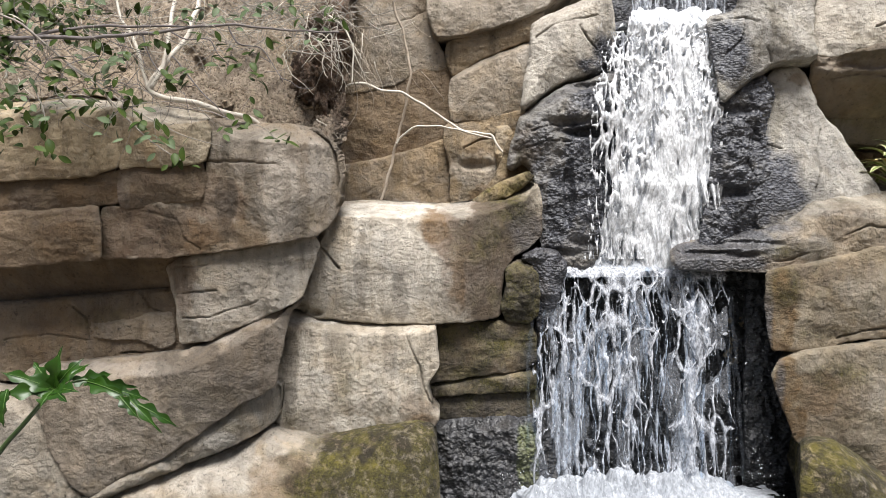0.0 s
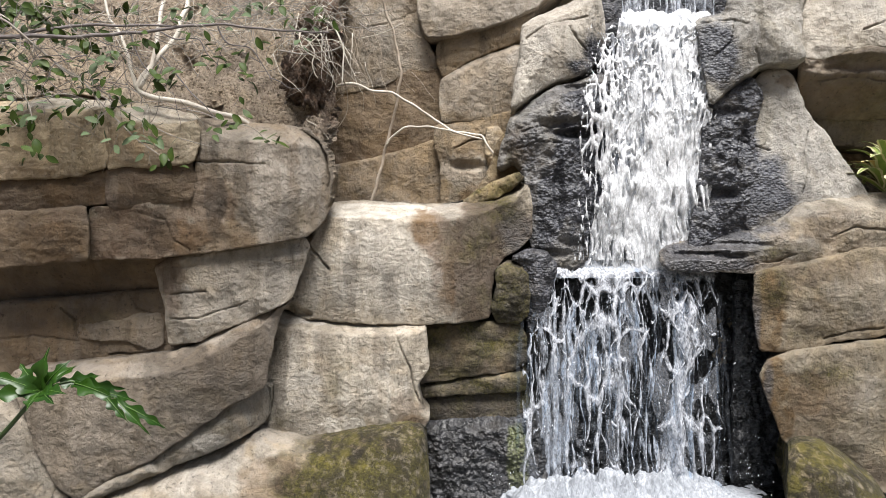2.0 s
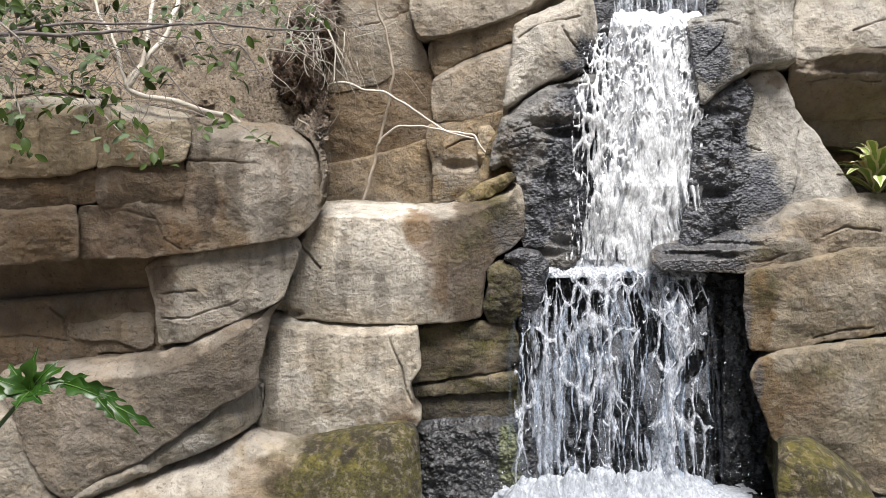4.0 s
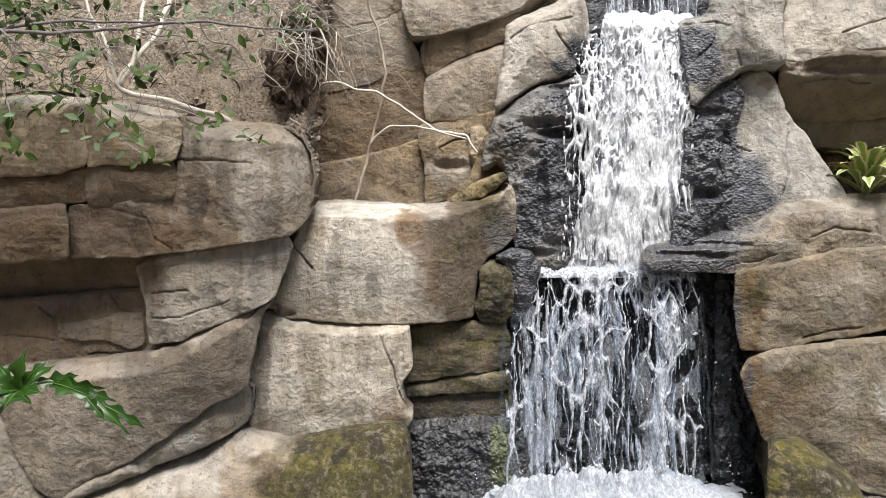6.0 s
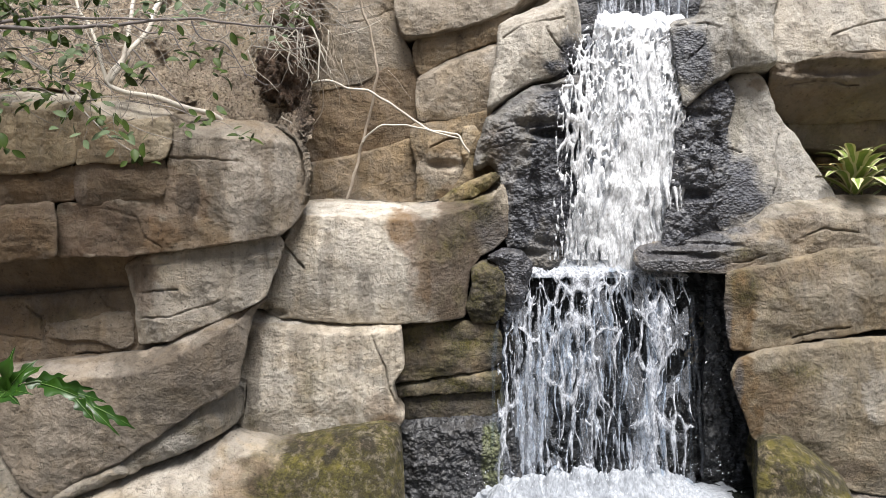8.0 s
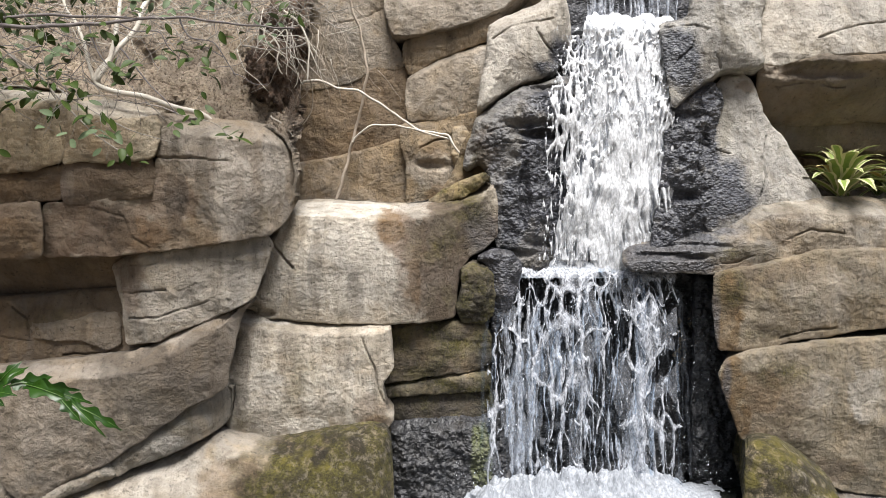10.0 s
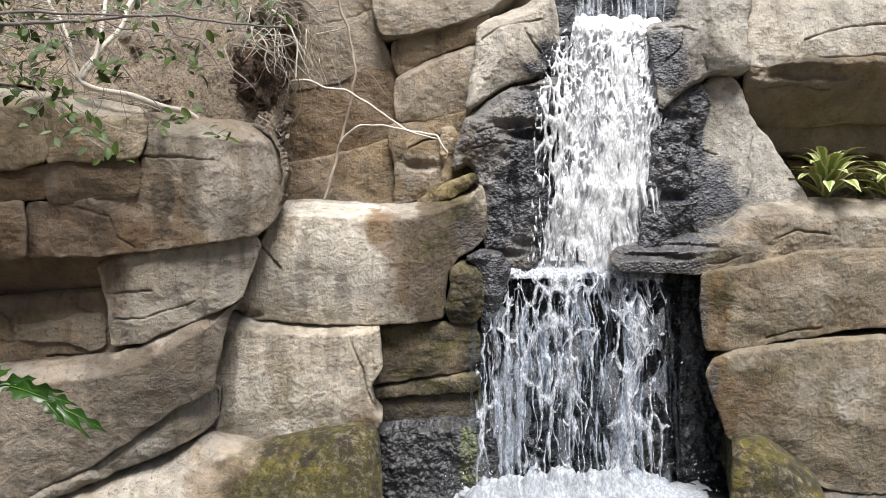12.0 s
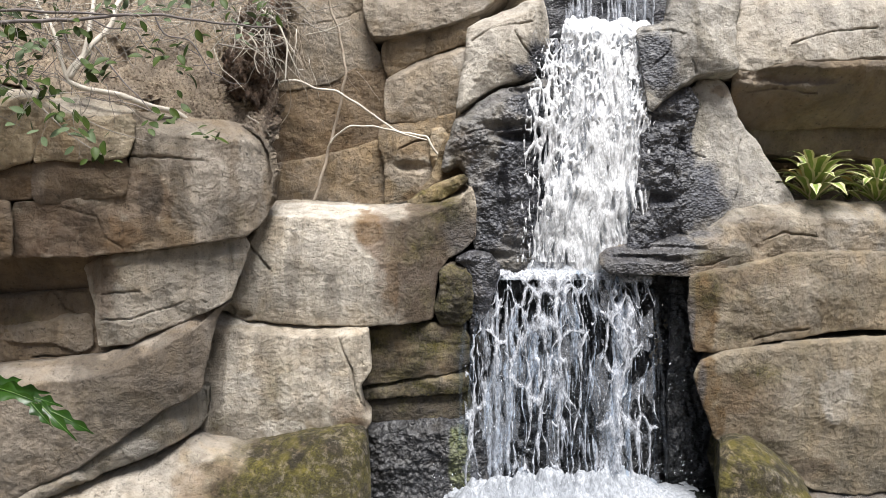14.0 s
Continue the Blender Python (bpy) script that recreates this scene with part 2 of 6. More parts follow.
def cells(u, v, seed=0):
    """Distances to the nearest and second nearest of jittered points, one to a unit square."""
    iu, iv = np.floor(u).astype(int), np.floor(v).astype(int)
    near, second = np.full(len(u), 9.0), np.full(len(u), 9.0)
    for a in (-1, 0, 1):
        for b in (-1, 0, 1):
            cu, cv = iu + a, iv + b
            h = HASH[(HASH[(cu + seed) & 255] + cv) & 255]
            d = np.hypot(cu + HASH[h] / 255 - u, cv + HASH[h + 91 & 255] / 255 - v)
            second = np.minimum(second, np.maximum(near, d))
            near = np.minimum(near, d)
    return near, second


def planes(u, v, seed):
    """Heights of a surface of flat triangles that meet along sharp creases, -0.5 to 0.5."""
    i, j = np.floor(u).astype(int), np.floor(v).astype(int)
    a, b = u - i, v - j

    def corner(di, dj):
        return HASH[HASH[(i + di + seed) & 255] + ((j + dj) & 255)] / 255 - 0.5

    low = corner(0, 0) + a * (corner(1, 0) - corner(0, 0)) + b * (corner(0, 1) - corner(0, 0))
    high = corner(1, 1) + (1 - a) * (corner(0, 1) - corner(1, 1)) + (1 - b) * (corner(1, 0) - corner(1, 1))
    return np.where(a + b < 1, low, high)


# ---- mesh helpers ----
def mesh_object(name, verts, faces, material, smooth=True, **attributes):
    me = bpy.data.meshes.new(name)
    me.from_pydata(np.asarray(verts).tolist(), [], faces if isinstance(faces, list) else faces.tolist())
    me.materials.append(material)
    if smooth:
        me.shade_smooth()
    for key, values in attributes.items():
        me.attributes.new(key, "FLOAT", "POINT").data.foreach_set("value", np.asarray(values, dtype=np.float32))
    return new(name, me)


def settle(ob):
    """Puts the object's origin in the middle of its foot."""
    me = ob.data
    co = np.empty(len(me.vertices) * 3)
    me.vertices.foreach_get("co", co)
    co = co.reshape(-1, 3)
    foot = np.array(((co[:, 0].min() + co[:, 0].max()) / 2, (co[:, 1].min() + co[:, 1].max()) / 2, co[:, 2].min()))
    me.vertices.foreach_set("co", (co - foot).ravel())
    ob.location = foot
    return ob


def thing(name, at, label, category, group="", kind=""):
    ob = new(name)
    ob.location = at
    return tagged(ob, label, category, group, kind)


def under(ob, parent, label=""):
    """Makes ob a part of parent, where it stands."""
    ob.parent = parent
    base = Vector(parent.location)
    if parent.parent:
        base = base + parent.parent.location
    ob.location = Vector(ob.location) - base
    if label:
        ob["label"] = label
    return ob


class Shape:
    """Vertices and faces gathered for one mesh."""

    def __init__(self):
        self.v, self.f = [], []

    def tube(self, points, r0, r1, sides=6):
        pts = [Vector(p) for p in points]
        first = len(self.v)
        side = Vector((0.3, 0.9, 0.2))
        for k, p in enumerate(pts):
            way = (pts[min(k + 1, len(pts) - 1)] - pts[max(k - 1, 0)]).normalized()
            a = (side - way * side.dot(way)).normalized()
            b = way.cross(a)
            r = r0 + (r1 - r0) * k / (len(pts) - 1)
            for s in range(sides):
                t = 2 * math.pi * s / sides
                self.v.append(p + (a * math.cos(t) + b * math.sin(t)) * r)
        for k in range(len(pts) - 1):
            for s in range(sides):
                i, j = first + k * sides + s, first + k * sides + (s + 1) % sides
                self.f.append((i, j, j + sides, i + sides))
        self.f.append(tuple(range(first, first + sides))[::-1])
        last = first + (len(pts) - 1) * sides
        self.f.append(tuple(range(last, last + sides)))

    def leaf(self, at, way, up, length, width, fold=0.25, droop=0.2, steps=5):
        """A pointed oval leaf, folded along its midrib, with a little thickness."""
        at, way = Vector(at), Vector(way).normalized()
        up = Vector(up)
        up = (up - way * up.dot(way)).normalized()
        side = way.cross(up)
        first = len(self.v)
        for k in range(steps + 1):
            t = k / steps
            w = width * 0.5 * math.sin(math.pi * min(1, t * 0.94 + 0.04)) ** 0.8
            mid = at + way * (length * t) - up * (droop * length * t * t)
            for s, lift in ((-1, fold), (0, 0), (1, fold)):
                self.v.append(mid + side * (s * w) + up * (lift * w))
        for k in range(steps):
            i = first + 3 * k
            self.f += [(i, i + 1, i + 4, i + 3), (i + 1, i + 2, i + 5, i + 4)]

    def object(self, name, material, smooth=True):
        return settle(mesh_object(name, [tuple(p) for p in self.v], self.f, material, smooth))


def wander(points, amount, per=4, seed=0):
    """A smooth line through the points with a slight natural wobble."""
    pts = [Vector(p) for p in points]
    line = []
    for k in range(len(pts) - 1):
        a, b, c, d = pts[max(k - 1, 0)], pts[k], pts[k + 1], pts[min(k + 2, len(pts) - 1)]
        for s in range(per):
            t = s / per
            line.append(0.5 * (2 * b + (c - a) * t + (2 * a - 5 * b + 4 * c - d) * t * t + (3 * b - a - 3 * c + d) * t ** 3))
    line.append(pts[-1])
    for k in range(1, len(line) - 1):
        line[k] = line[k] + noise.noise_vector(line[k] * 9 + Vector((seed, 0, 0))) * amount
    return line


# ---- stones ----
def soften(outline, seed, grow=0.007):
    """Cuts the corners of an outline and gives its edge a broken line."""
    p = np.array(outline)
    q = np.roll(p, -1, axis=0)
    p = np.stack([p * 0.91 + q * 0.09, p * 0.09 + q * 0.91], axis=1).reshape(-1, 2)
    q = np.roll(p, -1, axis=0)
    dense = []
    for a, b in zip(p, q):
        n = max(1, int(np.hypot(*(b - a)) / 0.022))
        dense += [a + (b - a) * k / n for k in range(n)]
    d = np.array(dense)
    p3 = np.column_stack([d * 11, np.full(len(d), seed * 3.7)])
    way = np.roll(d, -1, axis=0) - np.roll(d, 1, axis=0)
    turn = np.sign(np.sum(d[:, 0] * np.roll(d[:, 1], -1) - np.roll(d[:, 0], -1) * d[:, 1]))
    d = d + turn * grow * np.column_stack([way[:, 1], -way[:, 0]]) / (np.hypot(way[:, 0], way[:, 1])[:, None] + 1e-9)
    return d + 0.012 * np.column_stack([fbm(p3, 3, 0.6), fbm(p3 + 40, 3, 0.6)])


def edge_distance(x, z, poly, closed=True):
    a = poly if closed else poly[:-1]
    b = np.roll(poly, -1, axis=0) if closed else poly[1:]
    best = np.full(len(x), 1e9)
    foot = np.zeros((len(x), 2))
    which = np.zeros(len(x), dtype=int)
    for k in range(len(a)):
        e = b[k] - a[k]
        t = np.clip(((x - a[k, 0]) * e[0] + (z - a[k, 1]) * e[1]) / (e @ e + 1e-12), 0, 1)
        fx, fz = a[k, 0] + t * e[0], a[k, 1] + t * e[1]
        d = (x - fx) ** 2 + (z - fz) ** 2
        m = d < best
        best[m], which[m] = d[m], k
        foot[m, 0], foot[m, 1] = fx[m], fz[m]
    return np.sqrt(best), foot, which


ROCKS_MADE = []


def rock(name, label, outline, face, depth=0.4, edge=0.04, top=None, top_from=-9.0, bulge=0.03, wet=0.0, moss=0.0, brown=0.0, grey=0.0, pale=0.0, pebble=0.0, ochre=0.0, stain_shade=0.0,
         strata=0.0, rugged=0.7, taper=0.03, cracks=(), dents=(), bends=(), stains=(), step=0.0068, grow=0.013, group=""):
    """A stone with this outline in elevation, whose face lies near y = c + a x + b z: rounded edges, a bulging uneven
    face, open cracks, and a body that runs back into the cliff, fanning out as the cliff curves round the pool. top:
    run and set-back of its upper edges that lie over the height top_from.
    bends: from x, to x, how far the face turns back between them. stains: kind, x, z, half width, half height, amount;
    some paint in light or shade."""
    seed = len(ROCKS_MADE) + 1
    top = top or (edge, edge)
    poly = soften(outline, seed, grow)
    area = 0.5 * np.sum(poly[:, 0] * np.roll(poly[:, 1], -1) - np.roll(poly[:, 0], -1) * poly[:, 1])
    if area < 0:
        poly = poly[::-1].copy()
    lo, hi = poly.min(axis=0) - step, poly.max(axis=0) + step
    nx, nz = int((hi[0] - lo[0]) / step) + 2, int((hi[1] - lo[1]) / step) + 2
    gx, gz = np.meshgrid(lo[0] + np.arange(nx) * step, lo[1] + np.arange(nz) * step, indexing="ij")
    x, z = gx.ravel(), gz.ravel()
    q = np.roll(poly, -1, axis=0)
    inside = np.zeros(len(x), dtype=bool)
    for a, b in zip(poly, q):
        if a[1] != b[1]:
            inside ^= ((a[1] > z) != (b[1] > z)) & (x < (b[0] - a[0]) * (z - a[1]) / (b[1] - a[1]) + a[0])
    d, foot, which = edge_distance(x, z, poly)
    way = q - poly
    rise = np.clip(-way[:, 0] / (np.hypot(way[:, 0], way[:, 1]) + 1e-9), 0, 1)
    rise[poly[:, 1] < top_from] = 0
    for _ in range(3):
        rise = (np.roll(rise, 1) + rise + np.roll(rise, -1)) / 3
    out = ~inside
    x[out], z[out] = foot[out, 0], foot[out, 1]
    d[out] = 0
    worn = np.clip(0.27 + 0.8 * perlin(np.column_stack([foot * 9, np.full(len(x), seed * 1.3)])), 0.12, 1.2)
    run = edge * worn + (top[0] - edge * worn) * rise[which]
    back = edge * worn + (top[1] - edge * worn) * rise[which]
    s = np.clip(d / run, 0, 1)
    y0 = face[0] + face[1] * x + face[2] * z
    rounded = 1 - np.sqrt(np.clip(1 - (1 - s) ** 2, 0, 1))
    y = y0 + back * (rounded + (1 - s - rounded) * rise[which] * 0.85)
    reach = max(d.max(), 1e-3)
    y -= bulge * np.sin(np.clip(d / reach, 0, 1) * math.pi / 2)
    p = np.column_stack([x, y0, z])
    off = seed * 5.1
    facet = np.abs(perlin(p * 2.6 + off)) + 0.5 * np.abs(perlin(p * 5.5 + off))
    y += rugged * 0.03 * (facet - 0.25) * (0.4 + 0.6 * s)
    wx, wz = x + 0.09 * perlin(p * 3.1 + off), z + 0.07 * perlin(p * 3.1 + off + 50)
    y += rugged * 0.07 * planes(wx / 0.31 + 0.4 * wz / 0.31, wz / 0.2, seed * 7)
    y += rugged * 0.028 * planes(wx / 0.12 - 0.3 * wz / 0.12, wz / 0.075, seed * 11 + 3)
    y += (0.3 + rugged) * 0.010 * fbm(p * (9, 9, 8) + off, 4, 0.6)
    y += 0.010 * (0.02 + 0.7 * strata) * fbm(p * (4, 4, 30) + off, 3, 0.6)
    gritty = 0.3 + rugged
    y += gritty * 0.007 * fbm(p * (22, 22, 19) + off, 3, 0.65)
    y += gritty * 0.010 * np.clip(fbm(p * 38 + off, 2) - 0.1, 0, 1)
    y += 0.003 * fbm(p * (58, 58, 50) + off, 2, 0.7)
    if pebble:
        near, second = cells(x * 26 + 0.5 * perlin(p * 20), z * 34 + 0.5 * perlin(p * 20 + 9), seed)
        y -= pebble * 0.022 * np.clip(second - near, 0, 0.6) + pebble * 0.04 * fbm(p * 14 + off, 3)
    for dx, dz, rx, rz, deep in dents:
        bent = np.hypot((x - dx) / rx, (z - dz) / rz) + 0.5 * perlin(p * 12 + off) + 0.25 * perlin(p * 30 + off)
        y += deep * np.exp(-np.clip(bent, 0, 9) ** 4)
    for x0, x1, deep in bends:
        t = np.clip((x - x0) / (x1 - x0), 0, 1)
        y += deep * t * t
    for line in cracks:
        far, _, _ = edge_distance(x + 0.012 * perlin(p * 14), z + 0.012 * perlin(p * 14 + 31), np.array(line), False)
        y += 0.032 * np.clip(0.75 + 1.4 * perlin(p * 4 + off), 0.15, 1) * np.exp(-(far / (0.0036 + 0.003 * perlin(p * 9))) ** 2)
    index = np.arange(nx * nz).reshape(nx, nz)
    quads = np.stack([index[:-1, :-1], index[1:, :-1], index[1:, 1:], index[:-1, 1:]], axis=-1).reshape(-1, 4)
    quads = quads[inside[quads].any(axis=1)]
    used = np.unique(quads)
    again = np.full(nx * nz, -1)
    again[used] = np.arange(len(used))
    quads = again[quads]
    v = np.column_stack([x, y, z])[used]
    sides = quads[:, [0, 1, 1, 2, 2, 3, 3, 0]].reshape(-1, 2)
    code = np.sort(sides, axis=1) @ np.array([len(v) + 1, 1])
    _, first, count = np.unique(code, return_index=True, return_counts=True)
    rim = sides[first[count == 1]]
    rim_v = np.unique(rim)
    ring = np.full(len(v), -1)
    ring[rim_v] = np.arange(len(rim_v))
    centre = v[rim_v].mean(axis=0)
    layers = [v]
    links = []
    start = 0
    previous = rim_v
    for k, part_back in enumerate((0.3, 1.0)):
        r = v[rim_v].copy()
        r[:, 1] = face[0] + face[1] * r[:, 0] + face[2] * r[:, 2] + edge + depth * part_back
        r[:, 0] *= 1 + 0.9 * (r[:, 1] - v[rim_v, 1]) / (v[rim_v, 1] + 0.3)
        shrink = 0.5 * taper * part_back
        r[:, [0, 2]] += (centre[[0, 2]] - r[:, [0, 2]]) * shrink
        start = sum(len(layer) for layer in layers)
        layers.append(r)
        now = start + np.arange(len(rim_v))
        a, b = previous[ring[rim[:, 0]]], previous[ring[rim[:, 1]]]
        c, e = now[ring[rim[:, 1]]], now[ring[rim[:, 0]]]
        links.append(np.stack([b, a, e, c], axis=1))
        previous = now
    v = np.concatenate(layers)
    middle = len(v)
    v = np.vstack([v, [centre[0], v[previous, 1].mean() + 0.02, centre[2]]])
    faces = quads.tolist()
    for link in links:
        faces += link.tolist()
    faces += [(int(previous[ring[b]]), int(previous[ring[a]]), middle) for a, b in rim]
    masks = dict(wet=np.full(len(v), wet), moss=np.full(len(v), moss), brown=np.full(len(v), brown), grey=np.full(len(v), grey),
                 pale=np.full(len(v), pale), rust=np.zeros(len(v)), stain_shade=np.full(len(v), stain_shade), algae=np.zeros(len(v)), ochre=np.full(len(v), ochre))
    rag = fbm(v * 6 + 3, 4, 0.6)
    for kind, sx, sz, rx, rz, amount in stains:
        r = np.hypot((v[:, 0] - sx) / rx, (v[:, 2] - sz) / rz) + 0.7 * rag
        m = amount * np.clip((1.2 - r) / (0.65 if kind in ("wet", "moss") else 0.3), 0, 1)
        masks[kind] = np.maximum(masks[kind], m)
    for kind in ("wet", "moss"):
        masks[kind] = np.clip(masks[kind] * (1 + (0.7 if kind == "wet" else 1.1) * rag * (1.6 - masks[kind])), 0, 1)
    ob = settle(mesh_object(name, v, faces, ROCK, True, **masks))
    ROCKS_MADE.append(ob)
    return tagged(ob, label, "rock", group)


# rock cores that close the cliff behind the stones
rock('rock_core', 'shaded tan rock core behind stacked stones', [(-3.07, 2.39), (-0.85, 2.08), (-0.80, 1.79), (-0.91, 1.06), (-1.11, 0.39), (-1.15, -0.02), (-3.19, -0.30)], (3.697, 0, 0), depth=0.8, edge=0.1, bulge=0, step=0.035, brown=0.5)
rock('rock_core', 'rough wet rock core between cascade and blocks', [(-1.01, 1.51), (0.71, 1.51), (0.80, -0.47), (-1.48, -0.47)], (4.037, 0, 0), depth=0.5, edge=0.1, bulge=0, step=0.035, wet=0.5)
rock('rock_core', 'dry rock core closing the back of the alcove', [(-1.12, 3.90), (1.48, 3.88), (1.52, 1.24), (-1.16, 1.24)], (4.675, 0, 0), depth=0.5, edge=0.1, bulge=0, step=0.04)
rock('rock_core', 'rock core under the ledge beside the cascade', [(1.79, 1.27), (4.19, 1.48), (4.53, -0.76), (1.85, -0.66)], (4.037, 0, 0), depth=0.6, edge=0.1, bulge=0, step=0.035, wet=0.3)
rock('rock_core', 'dark rock back wall of the planted hollow', [(2.19, 4.10), (5.60, 4.28), (5.77, 1.49), (2.27, 1.46)], (4.888, 0, 0), depth=0.4, edge=0.1, bulge=0, step=0.03, moss=0.15, brown=0.3, pale=0.3)
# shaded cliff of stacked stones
# pale bands at the cap tops put light from above into the colour
rock('cap_stone', 'weathered ochre cap stone with a painted lit top', [(-2.38, 2.23), (-1.98, 2.27), (-1.82, 2.27), (-1.66, 2.25), (-1.60, 2.21), (-1.59, 2.10), (-1.60, 1.91), (-1.72, 1.87), (-1.86, 1.85), (-1.99, 1.85), (-2.39, 1.83)], (3.11, 0, 0), pale=0.2, stain_shade=0.1, depth=0.55, edge=0.018, top=(0.13, 0.24), bulge=0.02, strata=0.8, rugged=0.5, ochre=0.75,
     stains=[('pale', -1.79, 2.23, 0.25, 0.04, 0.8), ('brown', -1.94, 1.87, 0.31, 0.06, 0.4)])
rock('cap_stone', 'weathered ochre cap stone with layered grain', [(-1.59, 2.22), (-1.48, 2.23), (-1.32, 2.20), (-1.19, 2.16), (-1.15, 2.11), (-1.16, 2.01), (-1.18, 1.93), (-1.35, 1.91), (-1.49, 1.91), (-1.59, 1.90), (-1.60, 2.06)], (3.13, 0, 0), pale=0.2, stain_shade=0.1, depth=0.55, edge=0.018, top=(0.12, 0.2), bulge=0.02, strata=0.8, rugged=0.45, ochre=0.5,
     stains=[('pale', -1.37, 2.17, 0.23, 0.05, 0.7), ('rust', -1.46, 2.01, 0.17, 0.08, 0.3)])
rock('rock_block', 'reddish brown rock block in the shaded cliff', [(-2.43, 1.82), (-2.02, 1.84), (-1.86, 1.84), (-1.72, 1.86), (-1.62, 1.88), (-1.62, 1.79), (-1.62, 1.73), (-1.75, 1.71), (-1.89, 1.69), (-2.03, 1.68), (-2.43, 1.68)], (3.16, 0, 0), stain_shade=0.36, depth=0.45, edge=0.014, bulge=0.02, brown=0.75, strata=0.6, rugged=0.5,
     stains=[('rust', -1.78, 1.77, 0.17, 0.07, 0.5)])
rock('rock_block', 'reddish brown rock block below a cap stone', [(-1.61, 1.89), (-1.50, 1.90), (-1.36, 1.90), (-1.20, 1.92), (-1.18, 1.85), (-1.20, 1.75), (-1.31, 1.73), (-1.48, 1.71), (-1.59, 1.70), (-1.60, 1.76)], (3.17, 0.01, 0), stain_shade=0.36, depth=0.45, edge=0.014, bulge=0.02, brown=0.8, rugged=0.4,
     stains=[('pale', -1.58, 1.80, 0.03, 0.10, 0.5)])
rock('rock_block', 'broad brown rock block overhanging a shaded hollow', [(-2.37, 1.67), (-1.97, 1.67), (-1.84, 1.68), (-1.69, 1.70), (-1.67, 1.62), (-1.68, 1.53), (-1.69, 1.45), (-1.82, 1.44), (-1.99, 1.42), (-2.39, 1.40)], (3.15, 0, -0.05), stain_shade=0.26, depth=0.5, edge=0.018, bulge=0.02, brown=0.75, strata=0.6, taper=0.12, rugged=0.5,
     stains=[('rust', -1.82, 1.54, 0.17, 0.09, 0.4)])
rock('boulder', 'large rounded grey tan boulder with dark drip stains', [(-1.18, 2.15), (-1.09, 2.16), (-0.87, 2.13), (-0.67, 2.12), (-0.59, 2.07), (-0.55, 1.99), (-0.53, 1.88), (-0.54, 1.74), (-0.57, 1.66), (-0.62, 1.59), (-0.66, 1.55), (-0.93, 1.51), (-1.21, 1.47), (-1.37, 1.45), (-1.54, 1.45), (-1.71, 1.45), (-1.71, 1.54), (-1.71, 1.64), (-1.70, 1.69), (-1.59, 1.69), (-1.46, 1.70), (-1.30, 1.72), (-1.19, 1.74), (-1.17, 1.82), (-1.17, 1.92), (-1.15, 2.01), (-1.15, 2.10)], (3.2, 0.03, 0), stain_shade=0.1, depth=0.75, edge=0.016, top=(0.12, 0.22), top_from=1.9, bulge=0.015, brown=0.35, pale=0.1, grey=0.3, taper=0.4, rugged=0.4, cracks=[[(-1.17, 1.93), (-1.06, 1.93), (-0.92, 1.92), (-0.81, 1.91)], [(-1.50, 1.68), (-1.33, 1.64), (-1.29, 1.54), (-1.21, 1.48)]], bends=[(-0.90, -0.52, 0.34)],
     stains=[('brown', -1.45, 1.57, 0.32, 0.17, 0.9), ('rust', -1.12, 1.55, 0.23, 0.09, 0.4), ('brown', -1.12, 1.71, 0.12, 0.20, 0.8), ('stain_shade', -1.08, 1.76, 0.05, 0.23, 0.7), ('stain_shade', -0.94, 1.82, 0.04, 0.20, 0.5), ('pale', -0.82, 1.79, 0.09, 0.26, 0.7), ('pale', -0.63, 1.91, 0.06, 0.20, 0.7), ('stain_shade', -0.73, 1.62, 0.04, 0.12, 0.5), ('pale', -1.01, 2.04, 0.14, 0.06, 0.5), ('stain_shade', -1.34, 1.59, 0.06, 0.14, 0.5)])
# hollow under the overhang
# brown and dark tone of these slabs include the overhang's shade, painted in
rock('flat_rock', 'dark shaded rock slab deep under the overhang', [(-2.61, 1.38), (-2.17, 1.41), (-1.87, 1.43), (-1.63, 1.44), (-1.42, 1.45), (-1.25, 1.45), (-1.29, 1.25), (-1.50, 1.24), (-1.62, 1.24), (-1.87, 1.22), (-2.12, 1.19), (-2.70, 1.15)], (4.08, 0, -0.5), stain_shade=0.42, depth=0.3, edge=0.018, bulge=0.01, brown=0.7, grey=0.1, strata=0.4, rugged=0.4)
rock('flat_rock', 'shaded olive brown slab under the overhang', [(-2.61, 1.16), (-2.17, 1.19), (-1.94, 1.21), (-1.76, 1.23), (-1.59, 1.24), (-1.41, 1.25), (-1.26, 1.26), (-1.26, 0.99), (-1.41, 0.90), (-1.50, 0.87), (-1.73, 0.83), (-2.00, 0.80), (-2.61, 0.76)], (3.31, 0, 0.06), stain_shade=0.34, depth=0.3, edge=0.018, bulge=0.02, brown=0.6, grey=0.1, rugged=0.4, cracks=[[(-1.97, 1.16), (-1.90, 1.10), (-1.88, 1.01)], [(-2.35, 0.99), (-2.12, 1.02), (-1.90, 0.99)], [(-1.73, 0.91), (-1.59, 0.92), (-1.47, 0.91)], [(-1.62, 1.23), (-1.57, 1.15), (-1.47, 1.12)]],
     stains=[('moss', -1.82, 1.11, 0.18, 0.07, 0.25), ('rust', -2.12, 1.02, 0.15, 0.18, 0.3)])
